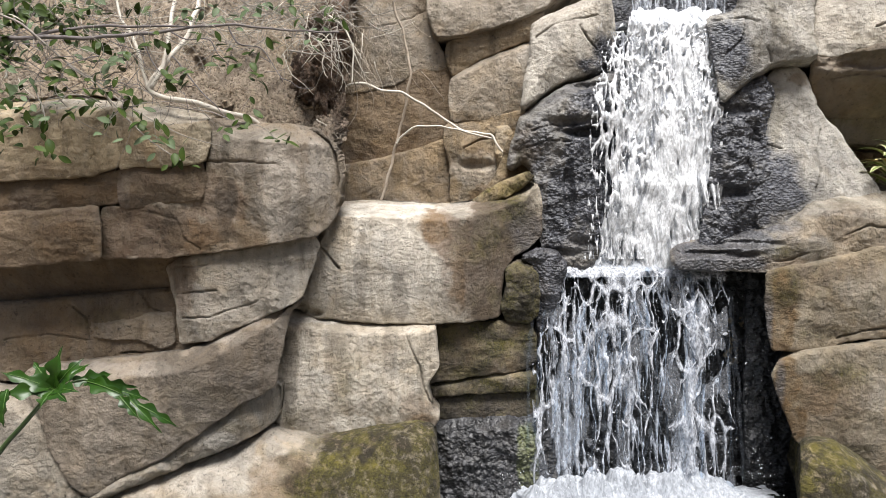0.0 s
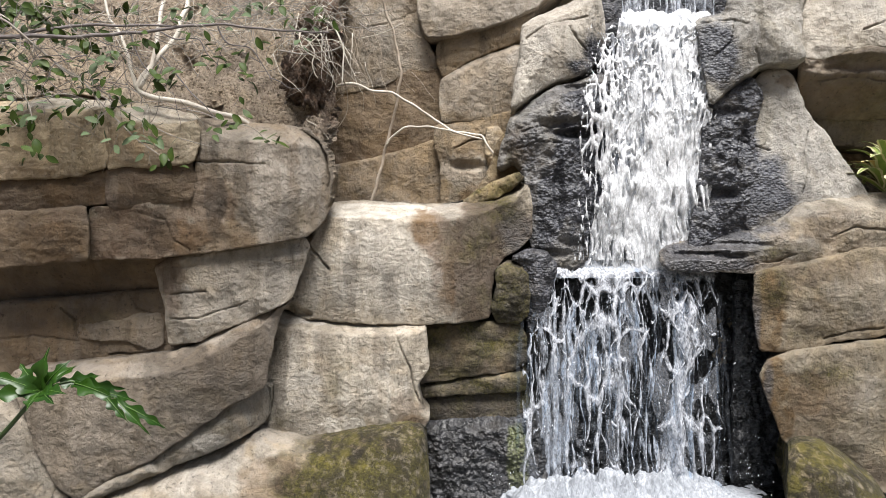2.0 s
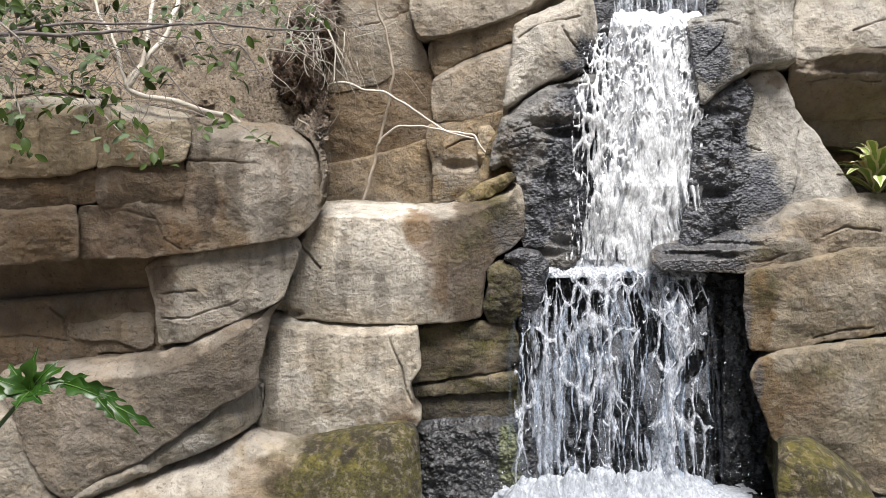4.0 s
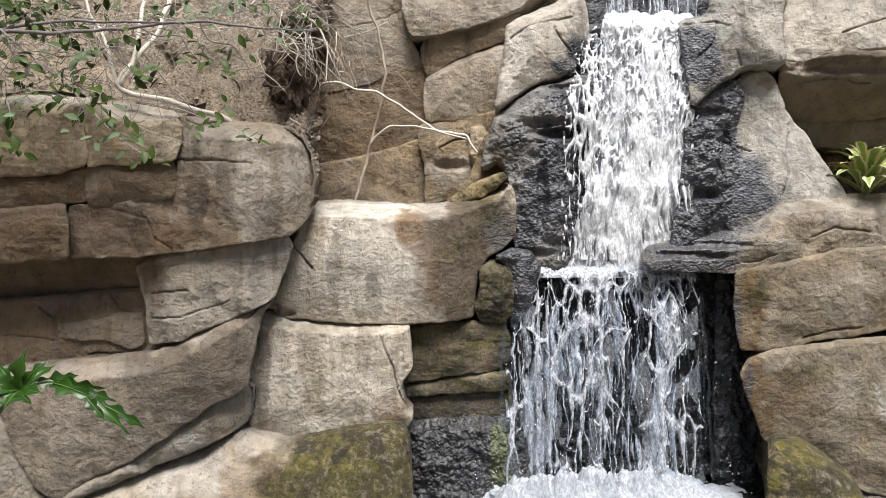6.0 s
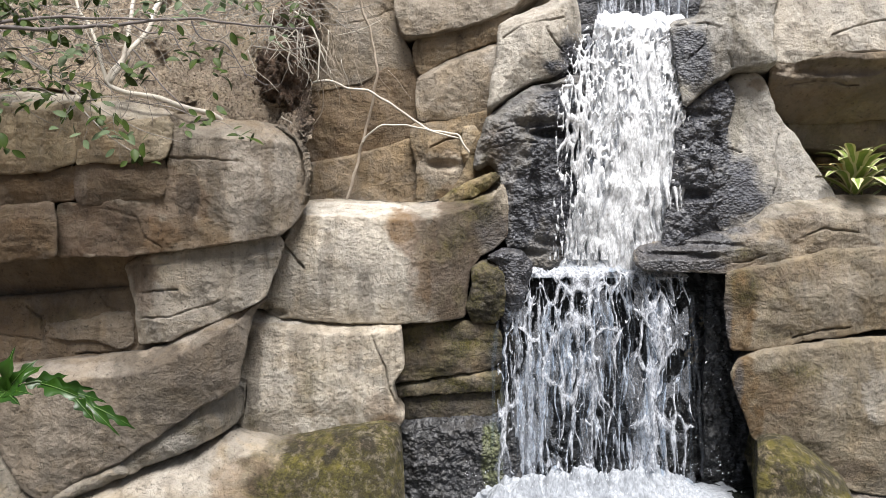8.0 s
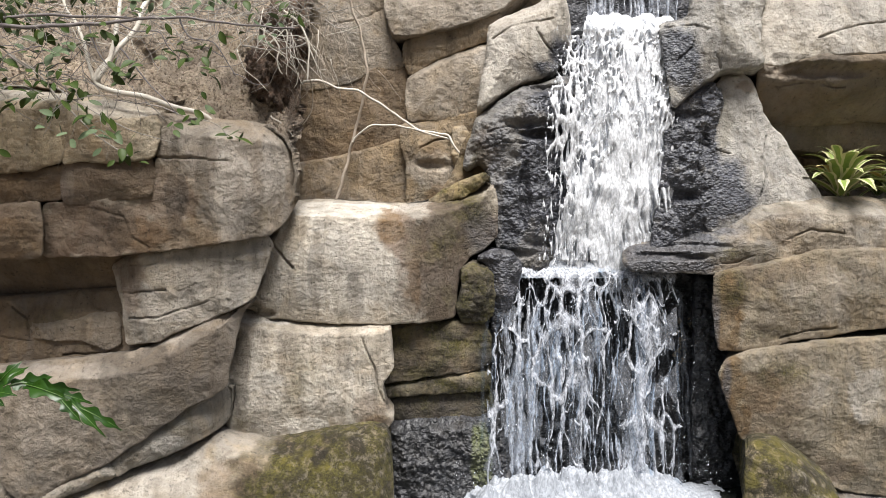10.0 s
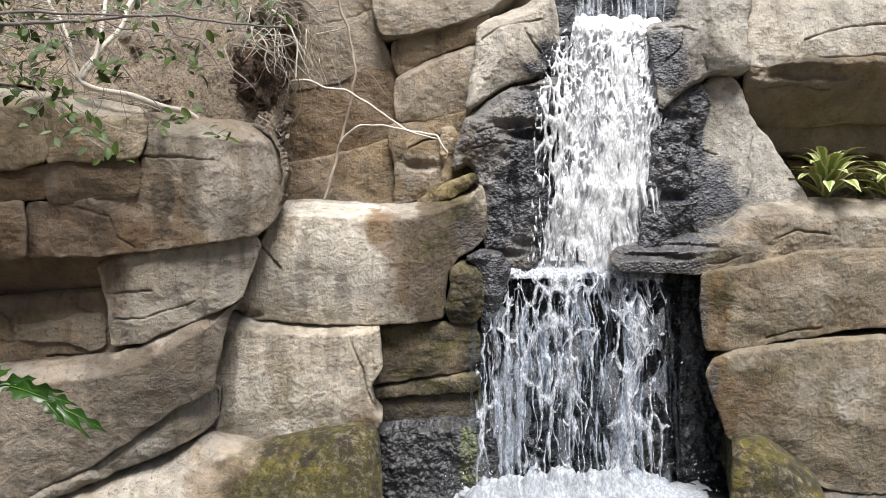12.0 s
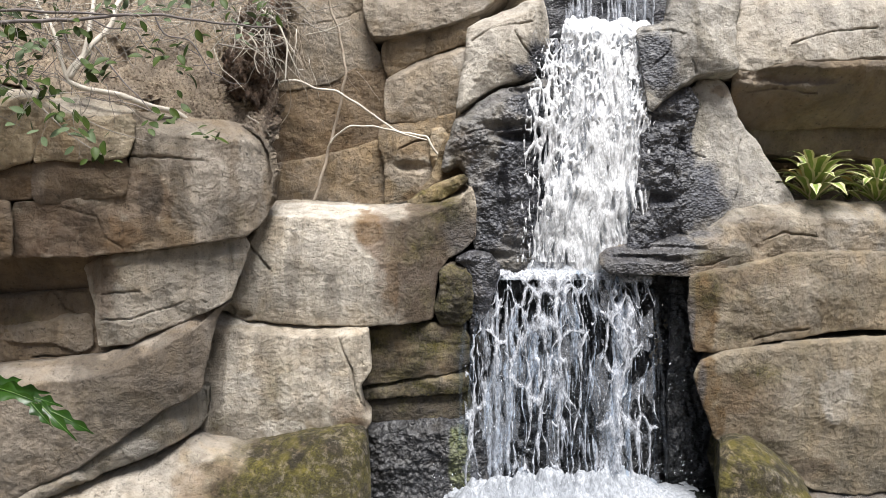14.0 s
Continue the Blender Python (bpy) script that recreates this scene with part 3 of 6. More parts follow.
rock('stone', 'grey shaded stone panel under the overhang', [(-1.88, 1.09), (-1.72, 1.11), (-1.58, 1.13), (-1.46, 1.14), (-1.44, 1.07), (-1.44, 0.97), (-1.51, 0.95), (-1.63, 1.00), (-1.87, 1.01)], (3.24, 0, 0.1), stain_shade=0.24, depth=0.3, edge=0.015, top=(0.03, 0.05), bulge=0.01, grey=0.4, brown=0.35, rugged=0.35)
rock('boulder', 'layered grey tan boulder with open joints', [(-1.46, 1.38), (-1.36, 1.42), (-1.23, 1.45), (-0.95, 1.49), (-0.68, 1.53), (-0.66, 1.50), (-0.68, 1.42), (-0.71, 1.33), (-0.74, 1.23), (-0.84, 1.17), (-0.96, 1.12), (-1.10, 1.06), (-1.18, 1.02), (-1.28, 1.00), (-1.37, 0.99), (-1.38, 1.08), (-1.38, 1.18), (-1.43, 1.30)], (3.34, 0.1, 0), pale=0.3, stain_shade=0.0, depth=0.6, edge=0.016, bulge=0.02, brown=0.12, grey=0.45, taper=0.4, rugged=0.45, strata=0.5, cracks=[[(-1.46, 1.37), (-1.34, 1.39), (-1.19, 1.40)], [(-1.40, 1.24), (-1.26, 1.26), (-1.15, 1.27)], [(-1.34, 1.12), (-1.21, 1.13), (-1.07, 1.17), (-0.95, 1.21)]], bends=[(-0.92, -0.64, 0.14), (-1.17, -1.46, 0.17)],
     stains=[('brown', -1.35, 1.31, 0.09, 0.15, 0.7), ('pale', -0.95, 1.39, 0.12, 0.09, 0.3), ('stain_shade', -0.81, 1.33, 0.04, 0.13, 0.3)])
# the two thin pale bands on its shelf are painted top light
rock('boulder', 'broad bulging grey boulder with a dark drip stain', [(-2.10, 0.87), (-2.00, 0.87), (-1.85, 0.89), (-1.72, 0.90), (-1.48, 0.92), (-1.32, 0.94), (-1.21, 0.98), (-1.10, 1.04), (-0.94, 1.12), (-0.83, 1.17), (-0.75, 1.21), (-0.80, 1.16), (-0.82, 1.08), (-0.85, 0.93), (-0.87, 0.77), (-0.94, 0.73), (-1.03, 0.69), (-1.22, 0.56), (-1.43, 0.42), (-1.63, 0.33), (-1.79, 0.23), (-1.86, 0.30), (-1.91, 0.39), (-1.96, 0.49), (-2.00, 0.64), (-2.06, 0.80)], (3.28, 0.1, 0), stain_shade=0.22, depth=0.6, edge=0.018, top=(0.09, 0.12), bulge=0.035, brown=0.4, rugged=0.3, grey=0.5, taper=0.4, bends=[(-1.05, -0.73, 0.22)],
     stains=[('stain_shade', -1.19, 0.80, 0.24, 0.21, 0.7), ('stain_shade', -1.37, 0.78, 0.07, 0.24, 0.7), ('stain_shade', -0.97, 0.91, 0.10, 0.18, 0.6), ('pale', -1.59, 0.87, 0.27, 0.03, 0.5), ('pale', -1.16, 1.03, 0.15, 0.04, 0.7), ('brown', -1.08, 0.88, 0.27, 0.18, 0.5), ('pale', -1.62, 0.64, 0.21, 0.15, 0.25)])
rock('rock_wedge', 'grey rock wedge below a slanting joint', [(-0.88, 0.74), (-0.88, 0.59), (-0.92, 0.53), (-1.13, 0.45), (-1.27, 0.40), (-1.40, 0.34), (-1.43, 0.39), (-1.24, 0.53), (-1.03, 0.67)], (3.32, 0.1, 0), stain_shade=0.14, depth=0.5, edge=0.014, bulge=0.02, grey=0.5, taper=0.4, rugged=0.3, bends=[(-1.12, -0.87, 0.2)])
rock('rock_wedge', 'small grey rock wedge at the cliff foot', [(-1.43, 0.40), (-1.40, 0.34), (-1.56, 0.29), (-1.72, 0.22), (-1.85, 0.17), (-1.88, 0.19), (-1.79, 0.22), (-1.64, 0.31)], (3.3, 0.1, 0), stain_shade=0.24, depth=0.5, edge=0.014, bulge=0.02, grey=0.5, taper=0.35, rugged=0.3)
rock('boulder', 'pale grey boulder at the foot of the cliff', [(-2.42, 0.76), (-2.13, 0.72), (-2.02, 0.64), (-1.98, 0.48), (-1.93, 0.39), (-1.90, 0.29), (-1.95, 0.17), (-2.45, 0.14)], (3.1, 0, 0), stain_shade=0.24, depth=0.6, edge=0.018, top=(0.06, 0.08), bulge=0.04, pale=0.15, grey=0.45, rugged=0.35, dents=[(-1.93, 0.58, 0.04, 0.04, 0.06)])
rock('stone', 'small grey stone wedged in a gap', [(-1.95, 0.17), (-1.90, 0.28), (-1.86, 0.24), (-1.82, 0.17), (-1.89, 0.10)], (3.12, 0, 0), stain_shade=0.3, depth=0.3, edge=0.018, bulge=0.02, grey=0.5)
# low ledge at the foot of the pale blocks
rock('rock_ledge', 'pale sloping rock ledge, mossy towards the cascade', [(-1.87, 0.13), (-1.78, 0.19), (-1.57, 0.26), (-1.35, 0.32), (-1.14, 0.39), (-0.93, 0.48), (-0.86, 0.46), (-0.68, 0.43), (-0.59, 0.43), (-0.50, 0.45), (-0.38, 0.47), (-0.24, 0.49), (-0.12, 0.51), (-0.05, 0.49), (-0.03, 0.41), (-0.02, 0.29), (-0.01, 0.10)], (3.02, 0, 0.55), depth=0.7, edge=0.018, top=(0.06, 0.07), bulge=0.035, rugged=0.35, pale=0.1, grey=0.35, stain_shade=0.08, brown=0.1, bends=[(-0.12, -0.01, 0.12)],
     stains=[('pale', -1.13, 0.32, 0.33, 0.08, 0.6), ('moss', -0.32, 0.36, 0.41, 0.22, 1), ('moss', -0.12, 0.46, 0.16, 0.08, 1), ('moss', -0.63, 0.26, 0.22, 0.14, 0.7), ('moss', -0.76, 0.38, 0.10, 0.05, 0.5), ('rust', -0.81, 0.29, 0.16, 0.11, 0.5), ('brown', -0.66, 0.24, 0.14, 0.11, 0.6), ('moss', -0.08, 0.29, 0.14, 0.16, 0.9), ('rust', -0.38, 0.45, 0.25, 0.03, 0.5)])
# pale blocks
# wide pale band at each block's top edge brightens it as if lit
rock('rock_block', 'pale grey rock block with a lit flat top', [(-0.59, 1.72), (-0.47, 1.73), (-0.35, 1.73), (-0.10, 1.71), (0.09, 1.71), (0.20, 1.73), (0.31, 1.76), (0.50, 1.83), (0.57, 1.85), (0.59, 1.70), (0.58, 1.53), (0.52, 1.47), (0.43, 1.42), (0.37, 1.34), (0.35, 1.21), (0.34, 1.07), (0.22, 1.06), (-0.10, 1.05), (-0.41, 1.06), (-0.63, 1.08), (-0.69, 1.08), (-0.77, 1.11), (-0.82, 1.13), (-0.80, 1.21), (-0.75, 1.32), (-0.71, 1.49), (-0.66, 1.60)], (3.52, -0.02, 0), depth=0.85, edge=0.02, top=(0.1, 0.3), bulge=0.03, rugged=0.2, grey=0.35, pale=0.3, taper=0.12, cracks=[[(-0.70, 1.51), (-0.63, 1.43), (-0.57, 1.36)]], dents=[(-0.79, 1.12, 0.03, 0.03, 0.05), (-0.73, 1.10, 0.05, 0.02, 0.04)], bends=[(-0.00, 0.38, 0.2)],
     # brown, moss and dark marks on the turned side mix staining with painted shade
     stains=[('pale', -0.28, 1.68, 0.38, 0.04, 1), ('pale', -0.28, 1.37, 0.31, 0.25, 0.6), ('pale', 0.03, 1.28, 0.08, 0.19, 0.5), ('brown', 0.01, 1.56, 0.12, 0.13, 0.8), ('rust', -0.05, 1.59, 0.08, 0.10, 0.6), ('brown', 0.25, 1.34, 0.22, 0.31, 0.85), ('stain_shade', 0.27, 1.28, 0.16, 0.22, 0.3), ('moss', 0.28, 1.50, 0.22, 0.16, 0.35), ('moss', 0.27, 1.15, 0.13, 0.13, 0.3), ('wet', 0.49, 1.59, 0.11, 0.22, 0.45), ('brown', 0.38, 1.62, 0.22, 0.19, 0.85), ('moss', 0.41, 1.69, 0.19, 0.13, 0.5), ('stain_shade', 0.38, 1.47, 0.22, 0.31, 0.45), ('pale', -0.13, 1.50, 0.06, 0.22, 0.5), ('stain_shade', -0.44, 1.34, 0.04, 0.19, 0.45), ('stain_shade', -0.58, 1.43, 0.03, 0.19, 0.35), ('stain_shade', -0.22, 1.21, 0.04, 0.13, 0.35), ('rust', 0.09, 1.21, 0.05, 0.16, 0.4)])
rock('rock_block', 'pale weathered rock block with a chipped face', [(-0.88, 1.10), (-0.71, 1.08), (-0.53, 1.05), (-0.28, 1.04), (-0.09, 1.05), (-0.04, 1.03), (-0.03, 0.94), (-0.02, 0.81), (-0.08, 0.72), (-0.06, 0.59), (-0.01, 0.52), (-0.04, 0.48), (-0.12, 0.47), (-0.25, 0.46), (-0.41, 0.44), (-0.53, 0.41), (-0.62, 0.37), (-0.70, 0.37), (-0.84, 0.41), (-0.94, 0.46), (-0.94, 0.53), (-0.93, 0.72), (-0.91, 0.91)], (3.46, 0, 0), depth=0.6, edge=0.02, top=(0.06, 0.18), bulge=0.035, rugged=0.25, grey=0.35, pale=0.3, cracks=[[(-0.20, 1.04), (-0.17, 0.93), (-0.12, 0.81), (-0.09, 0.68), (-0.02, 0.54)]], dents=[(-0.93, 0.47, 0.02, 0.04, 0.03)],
     stains=[('pale', -0.53, 1.07, 0.34, 0.02, 1), ('pale', -0.31, 0.65, 0.19, 0.15, 0.6), ('pale', -0.47, 0.50, 0.15, 0.05, 0.9), ('stain_shade', -0.84, 0.75, 0.05, 0.28, 0.55), ('stain_shade', -0.28, 0.91, 0.04, 0.12, 0.35), ('moss', -0.53, 0.81, 0.04, 0.19, 0.25), ('stain_shade', -0.59, 0.94, 0.05, 0.12, 0.3), ('pale', -0.71, 0.85, 0.06, 0.22, 0.5), ('brown', -0.12, 0.56, 0.09, 0.09, 0.5), ('moss', -0.81, 0.53, 0.09, 0.09, 0.25), ('rust', -0.09, 0.51, 0.09, 0.04, 0.5)])
# mossy stones beside the cascade
rock('stone', 'green mossy stone at the lip of the cascade', [(0.39, 1.34), (0.46, 1.38), (0.53, 1.36), (0.56, 1.30), (0.56, 1.08), (0.50, 1.03), (0.39, 1.04), (0.36, 1.11), (0.39, 1.23)], (3.63, 0, 0), depth=0.4, edge=0.04, top=(0.06, 0.1), bulge=0.04, moss=0.75, stain_shade=0.35, wet=0.3, pebble=0.35)
rock('stone', 'dark wet stone under the lip of the cascade', [(0.47, 1.40), (0.57, 1.45), (0.67, 1.43), (0.73, 1.36), (0.71, 1.26), (0.64, 1.06), (0.58, 0.96), (0.57, 1.26), (0.53, 1.37)], (3.68, 0, 0), depth=0.4, edge=0.03, bulge=0.03, wet=0.85, pebble=0.5)
rock('flat_rock', 'brown layered rock slab beside the cascade', [(-0.04, 1.00), (0.10, 1.02), (0.36, 1.02), (0.51, 1.01), (0.55, 0.93), (0.55, 0.79), (0.47, 0.75), (0.23, 0.73), (-0.03, 0.69), (-0.07, 0.68), (-0.02, 0.77), (-0.03, 0.90)], (3.64, 0.06, 0), depth=0.4, edge=0.02, bulge=0.02, moss=0.5, stain_shade=0.42, wet=0.2, brown=0.45, strata=0.7, rugged=0.4,
     stains=[('wet', 0.53, 0.86, 0.06, 0.16, 0.6), ('moss', 0.23, 0.77, 0.23, 0.04, 0.5)])
rock('flat_rock', 'thin olive rock slab beside the cascade', [(-0.09, 0.65), (0.23, 0.71), (0.49, 0.73), (0.55, 0.72), (0.55, 0.63), (0.23, 0.62), (-0.08, 0.60)], (3.66, 0, 0), depth=0.35, edge=0.015, top=(0.03, 0.05), bulge=0.01, moss=0.65, stain_shade=0.2, wet=0.15, rugged=0.4)
rock('flat_rock', 'damp brown rock slab beside the cascade', [(-0.08, 0.57), (0.23, 0.60), (0.55, 0.61), (0.60, 0.45), (0.50, 0.35), (0.23, 0.42), (0.02, 0.45), (-0.05, 0.48)], (3.7, 0, 0), depth=0.35, edge=0.025, bulge=0.02, moss=0.45, stain_shade=0.6, wet=0.4, brown=0.5, rugged=0.4)
rock('boulder', 'wet black pebbly rock beside the splash', [(-0.04, 0.43), (0.06, 0.44), (0.29, 0.45), (0.59, 0.48), (0.67, 0.27), (0.68, -0.24), (0.03, -0.24), (-0.02, 0.01), (-0.08, 0.27)], (3.600, 0, 0.1), depth=0.5, edge=0.06, bulge=0.04, wet=0.9, stain_shade=0.7, moss=0.1, pebble=1,
     stains=[('algae', 0.50, 0.23, 0.06, 0.18, 0.6)])
# alcove wall behind the vines
# alcove shadow is put into these slabs as extra brown and dark tone
rock('flat_rock', 'tall tan rock slab at the back of the alcove', [(-0.82, 3.53), (-0.14, 3.52), (-0.10, 3.08), (-0.09, 2.90), (-0.02, 2.78), (0.04, 2.66), (0.00, 2.63), (-0.15, 2.63), (-0.30, 2.54), (-0.53, 2.48), (-0.91, 2.46), (-0.94, 2.86)], (4.335, 0, 0), depth=0.4, edge=0.016, bulge=0.03, grow=0.016, rugged=0.35, stain_shade=0.14, brown=0.25, cracks=[[(-0.45, 2.89), (-0.30, 2.92), (-0.10, 3.01)]],
     stains=[('pale', -0.30, 2.79, 0.34, 0.34, 0.35)])
rock('flat_rock', 'tan rock slab low in the alcove, browned for shade', [(-0.95, 2.45), (-0.53, 2.48), (-0.30, 2.53), (-0.14, 2.62), (0.04, 2.65), (0.07, 2.45), (0.04, 2.18), (-0.15, 2.10), (-0.35, 2.05), (-0.61, 1.99), (-1.00, 1.94)], (4.352, 0, 0), depth=0.4, edge=0.016, bulge=0.02, brown=0.7, grow=0.016, rugged=0.35, stain_shade=0.14,
     stains=[('rust', -0.27, 2.11, 0.19, 0.08, 0.3)])
rock('flat_rock', 'tan rock slab with a crack in the alcove', [(-0.99, 1.93), (-0.61, 1.98), (-0.33, 2.04), (-0.14, 2.09), (0.02, 2.15), (0.07, 1.99), (0.07, 1.50), (-1.07, 1.51)], (4.318, 0, 0), depth=0.4, edge=0.016, bulge=0.03, brown=0.4, grow=0.016, rugged=0.35, stain_shade=0.14,
     stains=[('pale', -0.26, 1.68, 0.42, 0.06, 1), ('brown', -0.03, 1.51, 0.11, 0.12, 1), ('rust', -0.05, 1.56, 0.06, 0.06, 0.5), ('rust', -1.03, 1.60, 0.09, 0.14, 0.35), ('pale', -0.80, 1.89, 0.15, 0.26, 0.6)])
rock('flat_rock', 'large slanting tan slab at the cliff top', [(-0.09, 3.53), (1.05, 3.52), (0.82, 3.13), (0.67, 3.01), (0.44, 2.91), (0.19, 2.84), (0.08, 2.82), (-0.02, 2.82), (-0.07, 2.94)], (3.639, 0, 0.2), depth=0.4, edge=0.016, bulge=0.04, strata=0.5, grey=0.3, grow=0.016, rugged=0.35, stain_shade=0.14, brown=0.25,
     stains=[('pale', 0.30, 3.02, 0.41, 0.15, 0.5)])
rock('flat_rock', 'narrow slanting tan slab with layered grain', [(0.05, 2.75), (0.08, 2.80), (0.23, 2.86), (0.45, 2.91), (0.68, 2.99), (0.68, 2.85), (0.45, 2.77), (0.26, 2.69), (0.09, 2.58), (0.05, 2.66)], (4.301, 0, 0), depth=0.4, edge=0.016, bulge=0.02, strata=1, grow=0.016, rugged=0.35, stain_shade=0.14, brown=0.25)
rock('flat_rock', 'tan slab below a slanting joint', [(0.08, 2.55), (0.26, 2.66), (0.47, 2.74), (0.68, 2.81), (0.67, 2.62), (0.60, 2.38), (0.47, 2.33), (0.30, 2.29), (0.08, 2.27), (0.06, 2.44)], (4.267, 0, 0), depth=0.4, edge=0.016, top=(0.05, 0.07), bulge=0.03, grey=0.3, grow=0.016, rugged=0.35, stain_shade=0.14, brown=0.25,
     stains=[('pale', 0.65, 2.63, 0.12, 0.25, 0.8), ('pale', 0.26, 2.62, 0.45, 0.34, 0.35)])
rock('flat_rock', 'broken tan rock with a pale eroded pocket', [(0.04, 2.24), (0.30, 2.28), (0.58, 2.35), (0.56, 2.14), (0.47, 1.95), (0.47, 1.50), (0.08, 1.50), (0.07, 1.99), (0.03, 2.15)], (4.267, 0, 0), depth=0.4, edge=0.016, bulge=0.02, dents=[(0.26, 1.98, 0.10, 0.035, 0.05), (0.33, 2.10, 0.05, 0.09, 0.02)], grow=0.016, rugged=0.35, stain_shade=0.14, brown=0.25, cracks=[[(0.15, 2.09), (0.26, 2.14), (0.37, 2.18)]],
     stains=[('rust', 0.34, 1.77, 0.14, 0.07, 0.5), ('rust', 0.26, 2.09, 0.08, 0.06, 0.4), ('moss', 0.39, 1.56, 0.23, 0.16, 0.55), ('brown', 0.23, 1.59, 0.20, 0.13, 0.5), ('pale', 0.26, 1.95, 0.11, 0.11, 0.6), ('pale', 0.24, 1.93, 0.16, 0.10, 0.6)])
rock('stone', 'narrow upright stone leaning in the alcove corner', [(0.37, 2.22), (0.44, 2.23), (0.50, 2.09), (0.47, 1.95), (0.41, 1.91), (0.36, 2.06)], (4.208, 0, 0), depth=0.3, edge=0.03, bulge=0.02)
# upper cascade rocks
rock('boulder', 'pale angular boulder beside the upper fall', [(0.50, 2.30), (0.52, 2.44), (0.55, 2.62), (0.57, 2.81), (0.67, 2.90), (0.88, 2.99), (1.07, 3.12), (1.10, 2.96), (1.12, 2.78), (1.08, 2.68), (0.97, 2.56), (0.88, 2.51), (0.75, 2.48), (0.63, 2.40)], (3.55, 0.1, 0.12), depth=0.7, edge=0.03, top=(0.1, 0.16), bulge=0.05, pale=0.6, grey=0.5, rugged=0.6, cracks=[[(0.58, 2.72), (0.69, 2.80), (0.85, 2.85), (0.97, 2.88)], [(0.85, 2.80), (0.90, 2.72), (0.97, 2.67)]], bends=[(0.79, 1.12, 0.15)],
     stains=[('pale', 0.65, 2.59, 0.10, 0.16, 0.7), ('wet', 1.04, 2.67, 0.11, 0.13, 0.8), ('wet', 0.93, 2.56, 0.13, 0.05, 0.8)])
rock('boulder', 'slate grey wet boulder beside the upper fall', [(0.50, 2.24), (0.65, 2.36), (0.77, 2.43), (0.91, 2.47), (1.11, 2.54), (1.20, 2.43), (1.23, 2.10), (1.22, 1.76), (1.21, 1.33), (0.71, 1.33), (0.62, 1.42), (0.59, 1.59), (0.58, 1.81), (0.55, 1.93), (0.50, 1.98), (0.43, 1.93), (0.41, 1.95), (0.44, 2.09), (0.47, 2.18)], (3.82, 0, 0), depth=0.6, edge=0.05, top=(0.1, 0.14), bulge=0.06, wet=0.4, pebble=0.6, grey=0.8, cracks=[[(0.54, 2.15), (0.67, 2.19), (0.84, 2.16), (1.05, 2.13)], [(0.51, 2.05), (0.64, 2.09), (0.77, 2.08)]], dents=[(0.91, 2.14, 0.20, 0.03, 0.09), (0.77, 2.20, 0.17, 0.03, 0.05), (0.94, 2.43, 0.14, 0.03, 0.06), (0.76, 1.76, 0.03, 0.20, 0.05), (0.92, 1.49, 0.14, 0.03, 0.04), (0.68, 1.42, 0.14, 0.03, 0.05)], bends=[(0.74, 1.19, 0.2)],
     stains=[('wet', 0.95, 1.86, 0.27, 0.54, 1), ('wet', 0.71, 1.69, 0.14, 0.31, 0.9), ('wet', 0.94, 2.33, 0.20, 0.14, 0.8), ('rust', 0.54, 2.03, 0.08, 0.14, 0.45), ('moss', 0.50, 1.99, 0.07, 0.10, 0.4)])
rock('rock_wedge', 'mossy ochre wedge at the alcove foot', [(0.19, 1.73), (0.28, 1.79), (0.40, 1.85), (0.52, 1.90), (0.55, 1.87), (0.47, 1.81), (0.35, 1.75), (0.23, 1.72)], (3.78, 0, 0), depth=0.3, edge=0.015, bulge=0.01, moss=0.55, ochre=0.6)
rock('stone', 'brown stained stone in the alcove corner', [(0.42, 2.10), (0.51, 2.21), (0.63, 2.15), (0.65, 1.90), (0.58, 1.78), (0.38, 1.75), (0.28, 1.78), (0.37, 1.93)], (3.98, 0, 0), depth=0.3, edge=0.03, bulge=0.03, brown=0.4, moss=0.2, ochre=0.5,
     stains=[('rust', 0.49, 1.97, 0.11, 0.14, 0.6)])
rock('cascade_bed', 'black wet rock bed behind the upper fall', [(0.96, 2.89), (1.91, 2.93), (1.99, 1.94), (1.87, 1.32), (0.93, 1.29)], (3.925, 0, 0.1), depth=0.5, edge=0.05, bulge=0.02, wet=1, pebble=1, step=0.012)
rock('cascade_bed', 'dark wet rock step behind the top fall', [(1.11, 3.77), (2.17, 3.76), (2.18, 2.91), (1.11, 2.92)], (4.590, 0, 0), depth=0.4, edge=0.03, bulge=0.02, wet=0.9, pebble=0.6, step=0.02)
rock('boulder', 'grey boulder overhanging the upper fall', [(1.57, 2.72), (1.59, 2.81), (1.74, 2.84), (1.78, 3.05), (2.20, 3.05), (2.14, 2.82), (2.13, 2.66), (2.15, 2.57), (2.11, 2.54), (1.91, 2.53), (1.82, 2.47), (1.71, 2.38), (1.63, 2.31), (1.59, 2.52)], (3.5, -0.06, 0.12), depth=0.7, edge=0.03, top=(0.06, 0.1), bulge=0.05, pale=0.15, grey=0.95, rugged=0.5, cracks=[[(1.76, 2.78), (1.73, 2.65), (1.65, 2.57)], [(1.59, 2.77), (1.75, 2.78), (1.82, 2.75)], [(1.87, 2.60), (1.91, 2.53)]],
     stains=[('wet', 1.66, 2.62, 0.11, 0.25, 0.95), ('wet', 1.72, 2.45, 0.13, 0.09, 0.6), ('pale', 2.01, 2.78, 0.13, 0.19, 0.4)])
